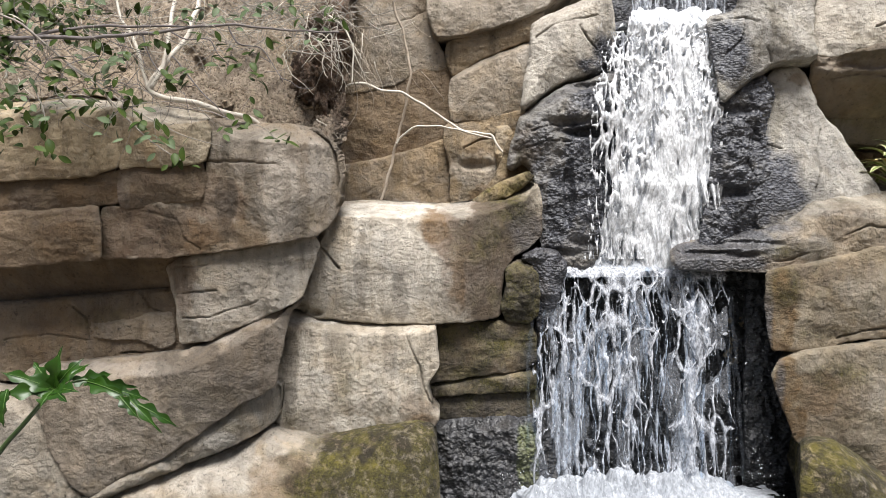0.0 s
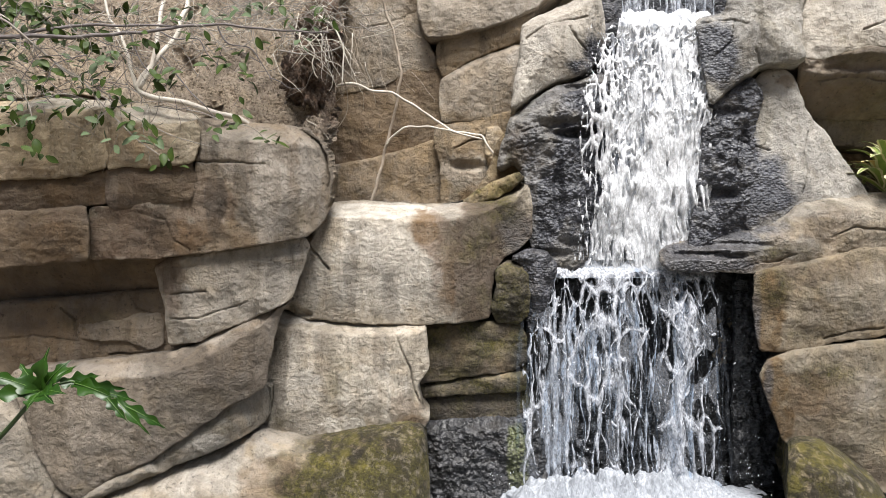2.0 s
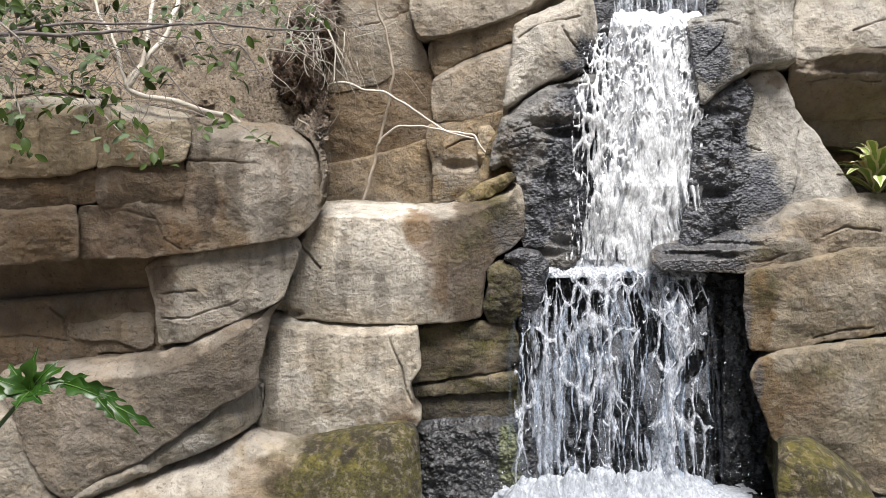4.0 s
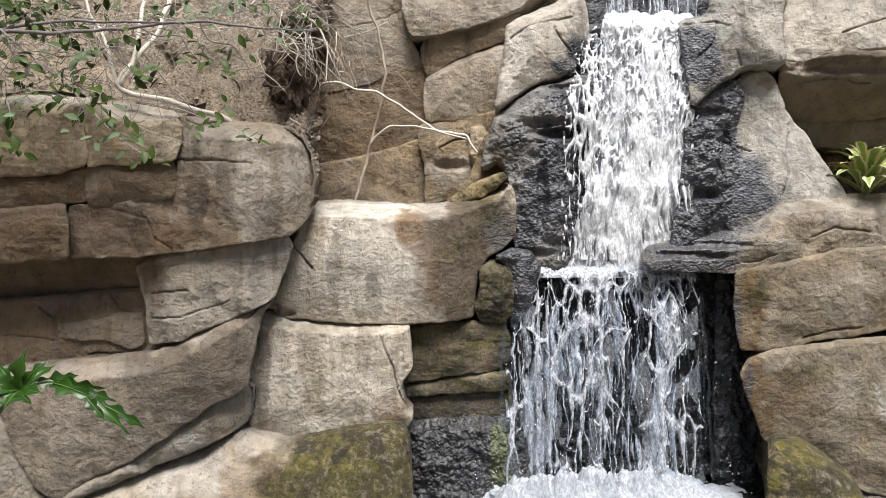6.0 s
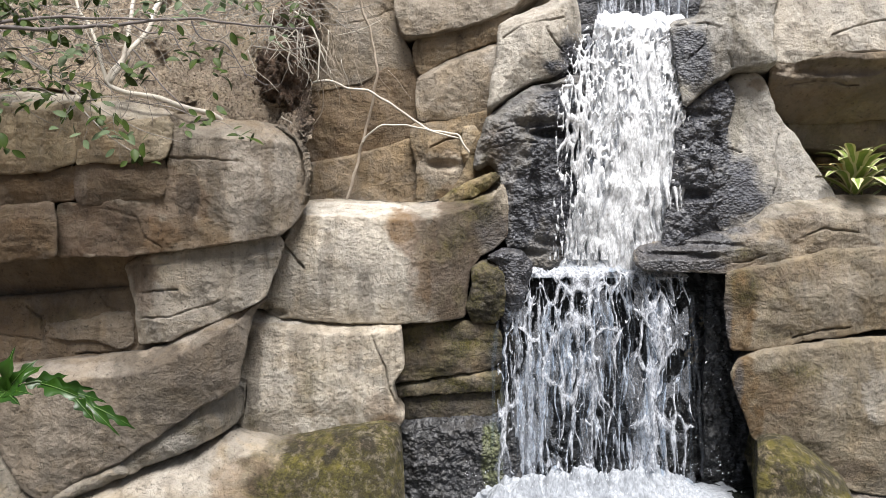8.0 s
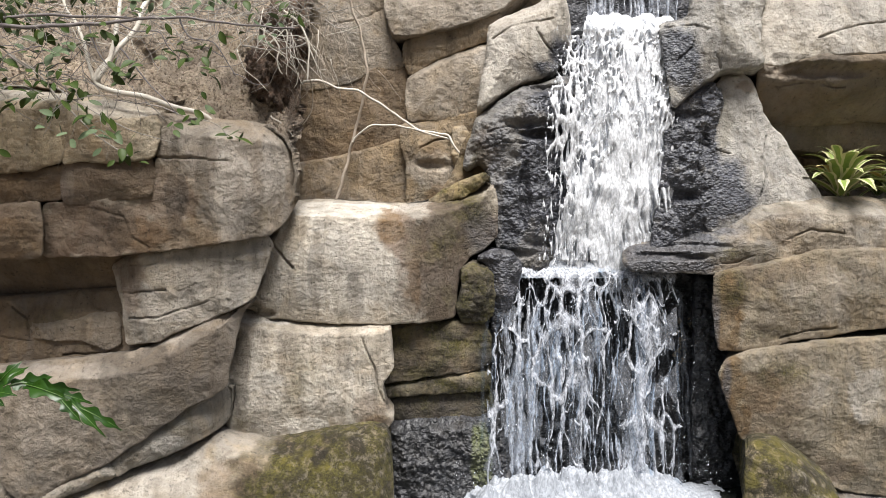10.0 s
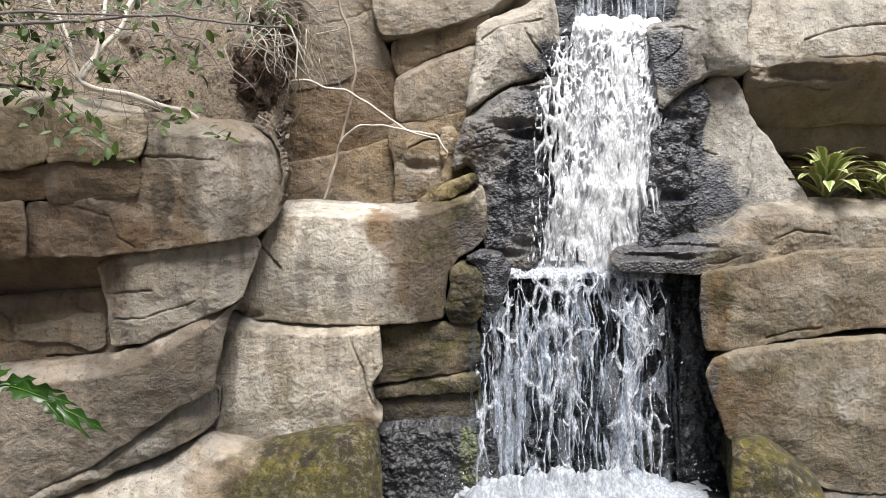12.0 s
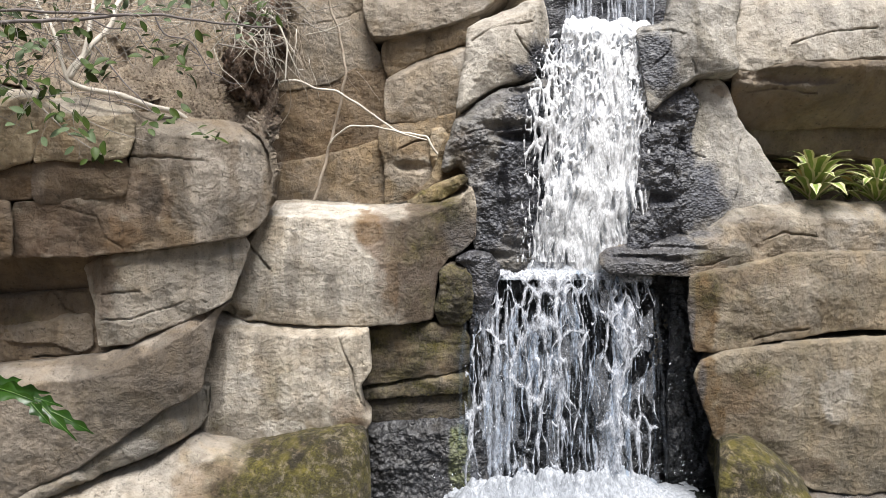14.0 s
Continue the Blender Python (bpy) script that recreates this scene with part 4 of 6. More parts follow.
rock('boulder', 'black wet boulder on the dry side of the fall', [(1.62, 2.28), (1.74, 2.36), (1.91, 2.46), (1.95, 2.33), (1.91, 2.13), (1.92, 1.96), (2.06, 1.86), (2.20, 1.78), (2.13, 1.68), (1.96, 1.59), (1.72, 1.51), (1.60, 1.36), (1.51, 1.32), (1.60, 1.93), (1.61, 2.23)], (3.62, 0.05, 0.02), depth=0.6, edge=0.02, bulge=0.05, wet=0.85, pebble=0.75, grey=0.8, cracks=[[(1.81, 2.10), (1.79, 1.96), (1.83, 1.86)]], dents=[(1.69, 1.78, 0.13, 0.04, 0.07), (1.85, 2.03, 0.03, 0.15, 0.05), (1.74, 2.26, 0.13, 0.03, 0.05)])
rock('boulder', 'smooth grey pyramid shaped boulder beside the fall', [(1.95, 2.44), (2.01, 2.51), (2.11, 2.54), (2.18, 2.48), (2.21, 2.38), (2.24, 2.28), (2.29, 2.22), (2.36, 2.15), (2.42, 2.04), (2.49, 1.93), (2.57, 1.82), (2.60, 1.74), (2.56, 1.58), (2.24, 1.54), (1.96, 1.53), (1.85, 1.59), (1.82, 1.76), (1.82, 1.89), (1.85, 2.08), (1.92, 2.27)], (3.34, 0.05, 0.16), taper=0.3, depth=0.6, edge=0.03, bulge=0.05, pale=0.3, grey=0.95, rugged=0.4, cracks=[[(1.84, 2.09), (1.92, 2.06), (2.00, 2.03)], [(2.24, 2.15), (2.21, 2.03), (2.21, 1.90), (2.17, 1.78)]],
     stains=[('wet', 1.89, 1.78, 0.24, 0.24, 1), ('wet', 1.83, 2.03, 0.13, 0.24, 0.9), ('moss', 1.93, 2.34, 0.04, 0.12, 0.6), ('rust', 2.12, 2.45, 0.07, 0.04, 0.5), ('pale', 2.10, 2.17, 0.09, 0.18, 0.3)])
rock('rock_overhang', 'huge pale rock overhang above the hollow', [(2.23, 2.60), (2.23, 2.71), (2.27, 2.87), (2.37, 3.18), (3.61, 3.24), (3.51, 2.76), (3.14, 2.71), (2.88, 2.68), (2.64, 2.67), (2.46, 2.63), (2.35, 2.59)], (3.05, 0, 0.3), taper=0.15, depth=0.9, edge=0.03, bulge=0.04, pale=0.5, grey=0.6, rugged=0.35, cracks=[[(2.59, 2.76), (2.73, 2.81), (2.91, 2.86), (3.18, 2.89)]],
     stains=[('pale', 2.67, 2.84, 0.30, 0.14, 0.8), ('stain_shade', 2.46, 2.64, 0.17, 0.02, 0.4)])
# underside and slab behind it are darkened in colour to stand for shade
rock('rock_overhang', 'shaded brown rock underside of the overhang', [(2.20, 2.56), (2.34, 2.56), (2.55, 2.62), (2.78, 2.62), (3.35, 2.65), (3.62, 2.29), (2.99, 2.29), (2.76, 2.26), (2.54, 2.26), (2.41, 2.26), (2.32, 2.31), (2.23, 2.42)], (5.93, 0, -0.85), depth=0.8, stain_shade=0.5, edge=0.04, bulge=0.03, brown=0.4, strata=0.6, rugged=0.5, grey=0.2, cracks=[[(2.30, 2.45), (2.49, 2.48), (2.75, 2.45)]], dents=[(2.53, 2.54, 0.31, 0.04, 0.05)],
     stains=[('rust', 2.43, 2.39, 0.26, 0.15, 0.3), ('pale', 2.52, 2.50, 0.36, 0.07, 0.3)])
rock('flat_rock', 'dark shaded rock slab at the back of the hollow', [(2.43, 2.30), (3.69, 2.34), (3.72, 2.10), (3.07, 2.10), (2.74, 2.09), (2.52, 2.11)], (4.3, 0, -0.1), stain_shade=0.45, depth=0.5, edge=0.03, bulge=0.02, brown=0.4, rugged=0.5, moss=0.1, grey=0.3)
rock('flat_rock', 'brown stained rock slab at the back of the hollow', [(2.76, 2.28), (3.22, 2.31), (3.59, 2.33), (3.97, 2.32), (5.63, 2.37), (5.68, 1.63), (2.78, 1.60)], (4.78, 0, 0), depth=0.3, edge=0.03, top=(0.06, 0.1), bulge=0.02, brown=0.45, rugged=0.8, moss=0.25, pale=0.3)
# ledge and blocks beside the lower fall
rock('rock_ledge', 'long grey brown rock ledge with a dark wet nose', [(1.34, 1.37), (1.36, 1.43), (1.40, 1.46), (1.53, 1.49), (1.70, 1.54), (1.86, 1.59), (1.99, 1.64), (2.07, 1.71), (2.17, 1.77), (2.33, 1.79), (2.53, 1.78), (2.76, 1.77), (3.40, 1.77), (3.39, 1.48), (2.85, 1.48), (2.62, 1.47), (2.42, 1.46), (2.30, 1.42), (2.12, 1.38), (1.96, 1.35), (1.83, 1.33), (1.53, 1.34), (1.38, 1.34)], (3.5, -0.02, 0.1), taper=0.06, depth=0.9, edge=0.02, top=(0.12, 0.18), bulge=0.03, strata=0.5, stain_shade=0.08, pale=0.15, grey=0.3, moss=0.08, brown=0.1, rugged=0.4, cracks=[[(1.39, 1.39), (1.53, 1.41), (1.73, 1.45), (1.90, 1.51)], [(1.83, 1.37), (1.99, 1.39), (2.09, 1.43)], [(2.29, 1.53), (2.43, 1.58), (2.62, 1.56)]], dents=[(1.58, 1.42, 0.19, 0.02, 0.05), (1.76, 1.48, 0.16, 0.02, 0.04)],
     stains=[('wet', 1.57, 1.41, 0.34, 0.11, 1), ('wet', 1.70, 1.50, 0.28, 0.09, 1), ('wet', 1.90, 1.58, 0.16, 0.06, 0.6), ('moss', 1.96, 1.43, 0.19, 0.06, 0.5), ('rust', 1.86, 1.38, 0.22, 0.04, 0.4), ('moss', 2.23, 1.71, 0.19, 0.04, 0.3), ('pale', 2.50, 1.69, 0.34, 0.06, 0.5), ('brown', 2.29, 1.60, 0.13, 0.09, 0.4)])
rock('rock_block', 'broad tan rock block below the ledge', [(1.84, 1.32), (1.96, 1.35), (2.11, 1.37), (2.29, 1.41), (2.41, 1.45), (2.59, 1.46), (2.71, 1.47), (3.35, 1.46), (3.37, 1.04), (2.97, 1.02), (2.73, 1.01), (2.54, 0.97), (2.31, 0.94), (2.18, 0.91), (1.98, 0.89), (1.88, 0.89), (1.85, 0.98), (1.84, 1.14)], (3.54, 0, 0), taper=0.25, depth=0.6, stain_shade=0.4, edge=0.016, bulge=0.025, pale=0.22, rugged=0.35, moss=0.12, brown=0.1, ochre=0.35, cracks=[[(2.24, 0.95), (2.40, 0.99), (2.57, 1.01)]],
     stains=[('rust', 1.91, 1.08, 0.08, 0.22, 0.9), ('moss', 1.93, 1.24, 0.11, 0.13, 0.6), ('moss', 2.17, 0.98, 0.22, 0.04, 0.4), ('pale', 2.43, 1.21, 0.19, 0.16, 0.5), ('stain_shade', 2.17, 1.14, 0.11, 0.22, 0.6), ('brown', 1.97, 1.27, 0.16, 0.13, 0.6), ('brown', 2.29, 1.34, 0.19, 0.06, 0.5), ('stain_shade', 2.63, 1.27, 0.08, 0.19, 0.55), ('wet', 1.84, 1.08, 0.03, 0.22, 0.6)])
rock('boulder', 'massive tan boulder with a rusty wet edge', [(1.88, 0.83), (2.01, 0.88), (2.26, 0.91), (2.49, 0.94), (2.68, 0.95), (3.31, 0.98), (3.35, 0.07), (2.88, 0.04), (2.68, 0.06), (2.52, 0.11), (2.38, 0.21), (2.23, 0.30), (2.07, 0.33), (1.97, 0.41), (1.92, 0.57), (1.87, 0.67), (1.85, 0.76)], (3.46, 0, 0), taper=0.3, depth=0.7, stain_shade=0.46, edge=0.02, bulge=0.04, pale=0.22, rugged=0.35, grey=0.1, moss=0.1, ochre=0.35,
     stains=[('rust', 1.91, 0.67, 0.07, 0.19, 1), ('rust', 1.97, 0.48, 0.06, 0.12, 1), ('moss', 2.20, 0.77, 0.22, 0.09, 0.45), ('brown', 2.14, 0.58, 0.19, 0.22, 0.6), ('stain_shade', 2.41, 0.44, 0.25, 0.12, 0.6), ('rust', 2.07, 0.67, 0.12, 0.12, 0.5), ('pale', 2.40, 0.67, 0.15, 0.11, 0.5), ('pale', 2.69, 0.67, 0.11, 0.15, 1), ('pale', 2.79, 0.64, 0.12, 0.15, 0.6), ('brown', 2.58, 0.21, 0.15, 0.07, 0.6), ('moss', 2.28, 0.35, 0.15, 0.04, 0.5), ('wet', 1.88, 0.71, 0.03, 0.15, 0.5)])
rock('flat_rock', 'dark damp rock slab at the pool edge', [(2.48, 0.08), (2.68, 0.04), (2.94, 0.02), (3.34, 0.04), (3.36, -0.39), (2.43, -0.38)], (3.45, 0, 0), depth=0.5, edge=0.04, bulge=0.02, wet=0.4, stain_shade=0.4, brown=0.3)
rock('boulder', 'olive mossy boulder in the pool corner', [(1.85, 0.30), (1.88, 0.39), (1.93, 0.42), (2.00, 0.43), (2.08, 0.42), (2.15, 0.37), (2.25, 0.27), (2.32, 0.19), (2.37, 0.01), (1.79, 0.02)], (3, 0, 0.35), taper=0.45, depth=0.6, edge=0.06, top=(0.1, 0.12), bulge=0.05, moss=1, wet=0.05, pebble=0.2, rugged=0.4)
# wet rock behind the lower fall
# black wet rock, its colour deepened further for the shade behind the water
rock('cascade_bed', 'black wet rock wall behind the lower fall', [(0.53, 1.31), (2.18, 1.30), (2.30, -0.51), (0.28, -0.51)], (4.03, 0, 0), depth=0.4, edge=0.03, bulge=0.02, wet=1, stain_shade=0.9, moss=0.12, pebble=1, step=0.012)
rock('boulder', 'black wet rock between fall and tan boulder', [(1.84, 1.30), (1.96, 1.29), (2.01, 0.83), (2.22, 0.81), (2.08, 0.58), (2.14, 0.34), (2.27, 0.19), (2.36, -0.49), (1.86, -0.48)], (3.8, 0, 0), depth=0.4, edge=0.05, bulge=0.03, wet=0.95, stain_shade=0.8, pebble=0.9, step=0.009)

# ---- ground and pool ----
def ground_sheet():
    verts, faces = [], []
    n = 110
    for i in range(n + 1):
        for j in range(n + 1):
            a, b = (i / n * 2 - 1), (j / n * 2 - 1)
            px, py = math.copysign(abs(a) ** 3, a) * 400, math.copysign(abs(b) ** 3, b) * 400 + 2
            far = math.hypot((px - 0.3) / 3.3, (py - 2.9) / 2.1) + 0.1 * noise.noise((px, py, 3))
            dip = min(1, max(0, (1.12 - far) / 0.2))
            back = min(1, max(0, (py - 5.0 + 0.3 * noise.noise((px * 0.5, 1.0, 0))) / 1.6))
            hill = 3.5 * back * back * (3 - 2 * back) * min(1, max(0, (9.0 - abs(px - 0.6)) / 5))
            verts.append((px, py, hill + 0.07 - 0.4 * dip * dip * (3 - 2 * dip) + 0.03 * noise.noise((px * 0.8, py * 0.8, 0))))
    for i in range(n):
        for j in range(n):
            k = i * (n + 1) + j
            faces.append((k, k + n + 1, k + n + 2, k + 1))
    return tagged(mesh_object("ground", verts, faces, GROUND), "packed brown earth ground", "ground", kind="structure")


ground_sheet()


def sheet_grid(nu, nv):
    k = np.arange(nu * nv).reshape(nu, nv)
    return np.stack([k[:-1, :-1], k[1:, :-1], k[1:, 1:], k[:-1, 1:]], axis=-1).reshape(-1, 4)


def trimmed(name, verts, quads, keep, material, **masks):
    """A sheet of which only the kept vertices' quads stay."""
    quads = quads[keep[quads].sum(axis=1) >= 3]
    used = np.unique(quads)
    again = np.full(len(verts), -1)
    again[used] = np.arange(len(used))
    return settle(mesh_object(name, verts[used], again[quads], material, True, **{k: m[used] for k, m in masks.items()}))


def pool():
    nu, nv = 150, 90
    u, v = np.meshgrid(np.linspace(-3.4, 4.0, nu), np.linspace(0.5, 3.85, nv), indexing="ij")
    x, y = u.ravel(), v.ravel()
    p = np.column_stack([x, y, np.zeros(len(x))])
    z = POOL_Z - 0.03 + 0.02 * fbm(p * 5, 3)
    tagged(mesh_object("pool_water", np.column_stack([x, y, z]), sheet_grid(nu, nv), POOL), "dark rippled pool water", "water", kind="structure")


POOL_Z = 0.0
pool()



# ---- falling water ----
def fall(name, rows, seed, cell, strand, gaps, material, net=1.0, step=0.0045, wave=0.02, thins=0.0, rope_gain=1.0, film=0.0, crest=0.0, fray=0.06, ragged=0.0):
    """A torn sheet of falling water. rows: (height, one edge, other edge, y) from the lip down. cell: width and height of its meshes,
    strand: how wide the threads between them are, gaps: how unevenly, net: how far threads cross, thins: how much is lost on the way down."""
    rows = np.array(rows)[::-1]
    z_low, z_top = rows[0, 0], rows[-1, 0]
    width = (rows[:, 2] - rows[:, 1]).max()
    nu, nv = int(width / step) + 1, int((z_top - z_low) / step) + 1
    u, z = np.meshgrid(np.linspace(0, 1, nu), np.linspace(z_low, z_top, nv), indexing="ij")
    u, z = u.ravel(), z.ravel()
    left, right, y = (np.interp(z, rows[:, 0], rows[:, k]) for k in (1, 2, 3))
    tall = z_top - z_low
    fallen = (z_top - z) / tall
    x = left + u * (right - left)
    p = np.column_stack([x, z, np.full(len(x), seed * 2.3)])
    wx = x + wave * fbm(p * (6, 3, 1), 3) + 0.12 * wave * perlin(p * (40, 22, 1))
    run = np.log(1 + 3.5 * fallen) / 3.5 * tall
    run = run + 0.8 * wave * fbm(p * (9, 4, 1) + 60, 2)
    q = np.column_stack([wx / cell[0], run / cell[1], np.full(len(x), seed * 3.1)])
    rope = np.abs(fbm(q, 3, 0.45)) * 2.2
    near, second = cells(wx / cell[0] * 1.1 + seed, run / cell[1] * 1.1, seed * 13)
    field = np.minimum(rope * rope_gain, (second - near) * 1.3 + (1 - net) + 0.25 * fbm(q * 2.7, 2))
    field = field + 0.06 * fbm(q * (3.1, 3.1, 1) + 7, 3, 0.6)
    spread = strand * (1 + gaps * 2.2 * fbm(p * (5.5, 0.9, 1) + 9, 3)) * (1 - thins * fallen)
    spread = spread + crest * np.exp(-(fallen / (0.045 + 0.06 * np.clip(fbm(p * (9, 1, 1) + 5, 3), -0.5, 1))) ** 2)
    rim = np.minimum(u, 1 - u) * (right - left)
    spread = spread * np.clip(0.2 + (rim + 1.5 * fray * fbm(p * (7, 5, 1), 3)) / fray, 0, 1.15)
    keep = (field < spread) & (z < z_top - ragged * np.clip(0.5 + 1.6 * fbm(p * (11, 0, 1) + 71, 3), 0, 2))
    thick = np.clip(1.4 * (1 - field / np.maximum(spread, 1e-3)), 0, 1)
    if film:
        skin = (fbm(p * (7, 3.5, 1) + 21, 3) > 0.12 - film * (1 - 1.3 * fallen)) & (rim > 0.01)
        thick = np.where(skin & ~keep, 0.22, thick)
        keep = keep | skin
    y = y - 0.018 * thick ** 0.7 + 0.05 * fbm(p * (6, 2.4, 1) + 33, 3)
    return trimmed(name, np.column_stack([x, y, z]), sheet_grid(nu, nv), keep, material, thick=thick)


def drops(name, count, box, seed, big=0.0045):
    """Loose drops in the air, each a small stretched bead."""
    r = random.Random(seed)
    s = Shape()
    for _ in range(count):
        c = Vector([r.uniform(a, b) for a, b in box])
        w = 0.8 * big * r.uniform(0.3, 1.0) ** 1.7
        h = w * r.uniform(0.9, 2.2)
        k = len(s.v)
        s.v += [c + Vector(q) for q in ((w, 0, 0), (0, w, 0), (-w, 0, 0), (0, -w, 0), (0, 0, h), (0, 0, -h))]
        for a in range(4):
            b = (a + 1) % 4
            s.f += [(k + a, k + b, k + 4), (k + b, k + a, k + 5)]
    return tagged(s.object(name, DROP), kind="stuff")


def froth(name, x0, x1, y0, y1, z, heave, seed, material, sloped=0.0, step=0.009):
    """A heap of churned white water with an uneven rim."""
    nu, nv = int((x1 - x0) / step) + 1, int((y1 - y0) / step) + 1
    u, v = np.meshgrid(np.linspace(x0, x1, nu), np.linspace(y0, y1, nv), indexing="ij")
    x, y = u.ravel(), v.ravel()
    p = np.column_stack([x, y, np.full(len(x), seed * 1.7)])
    du, dv = np.minimum(x - x0, x1 - x) / (x1 - x0), np.minimum(y - y0, y1 - y) / (y1 - y0)
    rim = np.minimum(du * 4, dv * 3) + 0.35 * fbm(p * 9, 4)
    h = heave * (0.3 + 1.5 * np.abs(fbm(p * 5, 2, 0.4)) + 0.5 * np.abs(fbm(p * 13, 2, 0.5)) + 0.12 * fbm(p * 40, 2, 0.5)) * np.clip(rim * 1.6, 0, 1)
    keep = rim > 0.06
    return trimmed(name, np.column_stack([x, y, z + h - sloped * (y1 - y) / (y1 - y0)]), sheet_grid(nu, nv), keep, material,
                   thick=np.clip(rim * 3, 0.3, 1))


def row(a, b):
    """One row of a fall between its two edge points."""
    return ((a[2] + b[2]) / 2, a[0], b[0], (a[1] + b[1]) / 2)


upper = thing("waterfall", (1.321, 3.910, 1.371), "white foaming upper waterfall over black rock", "waterfall")
UP = [row((1.15, 3.92, 2.90), (1.71, 3.92, 2.90)), row((1.11, 3.79, 2.76), (1.69, 3.79, 2.77)), row((1.03, 3.75, 2.26), (1.67, 3.75, 2.26)),
      row((0.99, 3.74, 1.82), (1.66, 3.74, 1.82)), row((0.92, 3.82, 1.32), (1.56, 3.82, 1.32))]
under(fall("water_sheet", [(z, a + 0.06, b - 0.05, y + 0.07) for z, a, b, y in UP], 7, (0.10, 0.26), 0.95, 0.5, FROTH, 0.7, wave=0.06, fray=0.12, crest=0.9, ragged=0.05), upper)
under(fall("water_sheet", [(z, a, b + 0.01, y + 0.04) for z, a, b, y in UP], 2, (0.07, 0.17), 0.56, 0.6, FROTH, 0.85, wave=0.05, fray=0.12, crest=0.9, ragged=0.05), upper)
under(fall("water_sheet", UP, 1, (0.05, 0.12), 0.42, 0.7, FROTH, 0.85, wave=0.04, fray=0.12, crest=0.9, ragged=0.06), upper)
UP3 = [row((0.98, 3.80, 2.72), (1.74, 3.80, 2.75)), row((0.86, 3.74, 2.27), (1.73, 3.74, 2.27)), row((0.83, 3.81, 1.33), (1.62, 3.81, 1.44))]
under(tagged(fall("spray_veil", UP3, 3, (0.045, 0.09), 0.17, 1.0, FROTH, 1.0, fray=0.10), kind="stuff"), upper)
under(tagged(fall("spray_veil", [(z, a, b, y + 0.03) for z, a, b, y in UP3], 19, (0.03, 0.14), 0.2, 0.9, STRANDS, 0.6, fray=0.08), kind="stuff"), upper)
a, b = Vector((0.909, 3.825, 2.787)), Vector((1.702, 3.740, 1.348))
under(drops("spray", 700, ((a.x, b.x), (b.y - 0.03, a.y + 0.03), (b.z, a.z)), 4, 0.0036), upper)

top_fall = thing("waterfall", (1.458, 4.420, 2.948), "thin streaked top waterfall on dark rock", "waterfall")
TOP = [row((1.309, 4.488, 3.537), (1.972, 4.488, 3.534)), row((1.304, 4.454, 3.110), (1.989, 4.454, 3.106)), row((1.313, 4.420, 2.888), (1.994, 4.420, 2.885))]
under(fall("water_sheet", TOP, 5, (0.04, 0.2), 0.26, 0.7, STRANDS, 0.5, 0.0045, 0.02, 0.0, 1.0, 0.45), top_fall)
under(fall("water_sheet", [(z, a, b, y + 0.03) for z, a, b, y in TOP], 6, (0.06, 0.5), 0.36, 0.6, STRANDS, 0.3), top_fall)

lip = thing("plunge_pool", (1.227, 3.825, 1.316), "white churning water on the rock step", "water")
a, b = Vector((0.70, 3.77, 1.325)), Vector((1.66, 4.04, 1.361))
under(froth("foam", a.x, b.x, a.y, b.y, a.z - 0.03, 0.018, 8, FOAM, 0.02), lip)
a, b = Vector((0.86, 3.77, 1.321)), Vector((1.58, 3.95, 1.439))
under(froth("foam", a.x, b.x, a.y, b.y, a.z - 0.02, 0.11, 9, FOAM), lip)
under(froth("foam", 1.12, 1.74, 3.93, 4.46, 2.83, 0.09, 24, FROTH), top_fall)

lower = thing("waterfall", (1.115, 3.612, 0.074), "lacy lower waterfall of white strands before black rock", "waterfall")
LOW = [row((0.61, 3.799, 1.348), (1.747, 3.799, 1.344)), row((0.60, 3.723, 1.287), (1.703, 3.723, 1.283)), row((0.579, 3.663, 1.061), (1.676, 3.663, 1.058)),
       row((0.515, 3.621, 0.739), (1.677, 3.621, 0.736)), row((0.533, 3.596, 0.415), (1.692, 3.596, 0.412)), row((0.472, 3.570, 0.053), (1.707, 3.570, 0.050))]
under(fall("water_sheet", LOW, 11, (0.11, 0.15), 0.19, 1.5, STRANDS, 1.0, 0.0036, 0.05, 0.5, 3.0, 0.03, 0.9, 0.03, 0.03), lower)
under(fall("water_sheet", [(z, a + 0.01, b - 0.015, y + 0.05) for z, a, b, y in LOW], 12, (0.09, 0.6), 0.14, 1.9, STRANDS, 0.6, 0.0036, 0.04, -0.2, crest=0.5, ragged=0.04), lower)
under(fall("water_sheet", [(z, a + 0.03, b - 0.01, y + 0.10) for z, a, b, y in LOW], 14, (0.06, 0.22), 0.13, 1.5, STRANDS, 1.0, 0.0036, 0.04, 0.2, 2.0), lower)
a, b = Vector((0.530, 3.570, 1.269)), Vector((1.873, 3.655, 0.055))
under(drops("spray", 380, ((a.x, b.x), (a.y - 0.05, b.y + 0.2), (b.z, a.z - 0.1)), 15, 0.0045), lower)

a, b = Vector((1.589, 3.570, 1.072)), Vector((1.890, 3.655, 0.038))
under(drops("spray", 45, ((a.x, b.x), (a.y - 0.05, b.y), (b.z, a.z)), 17, 0.0036), lower)


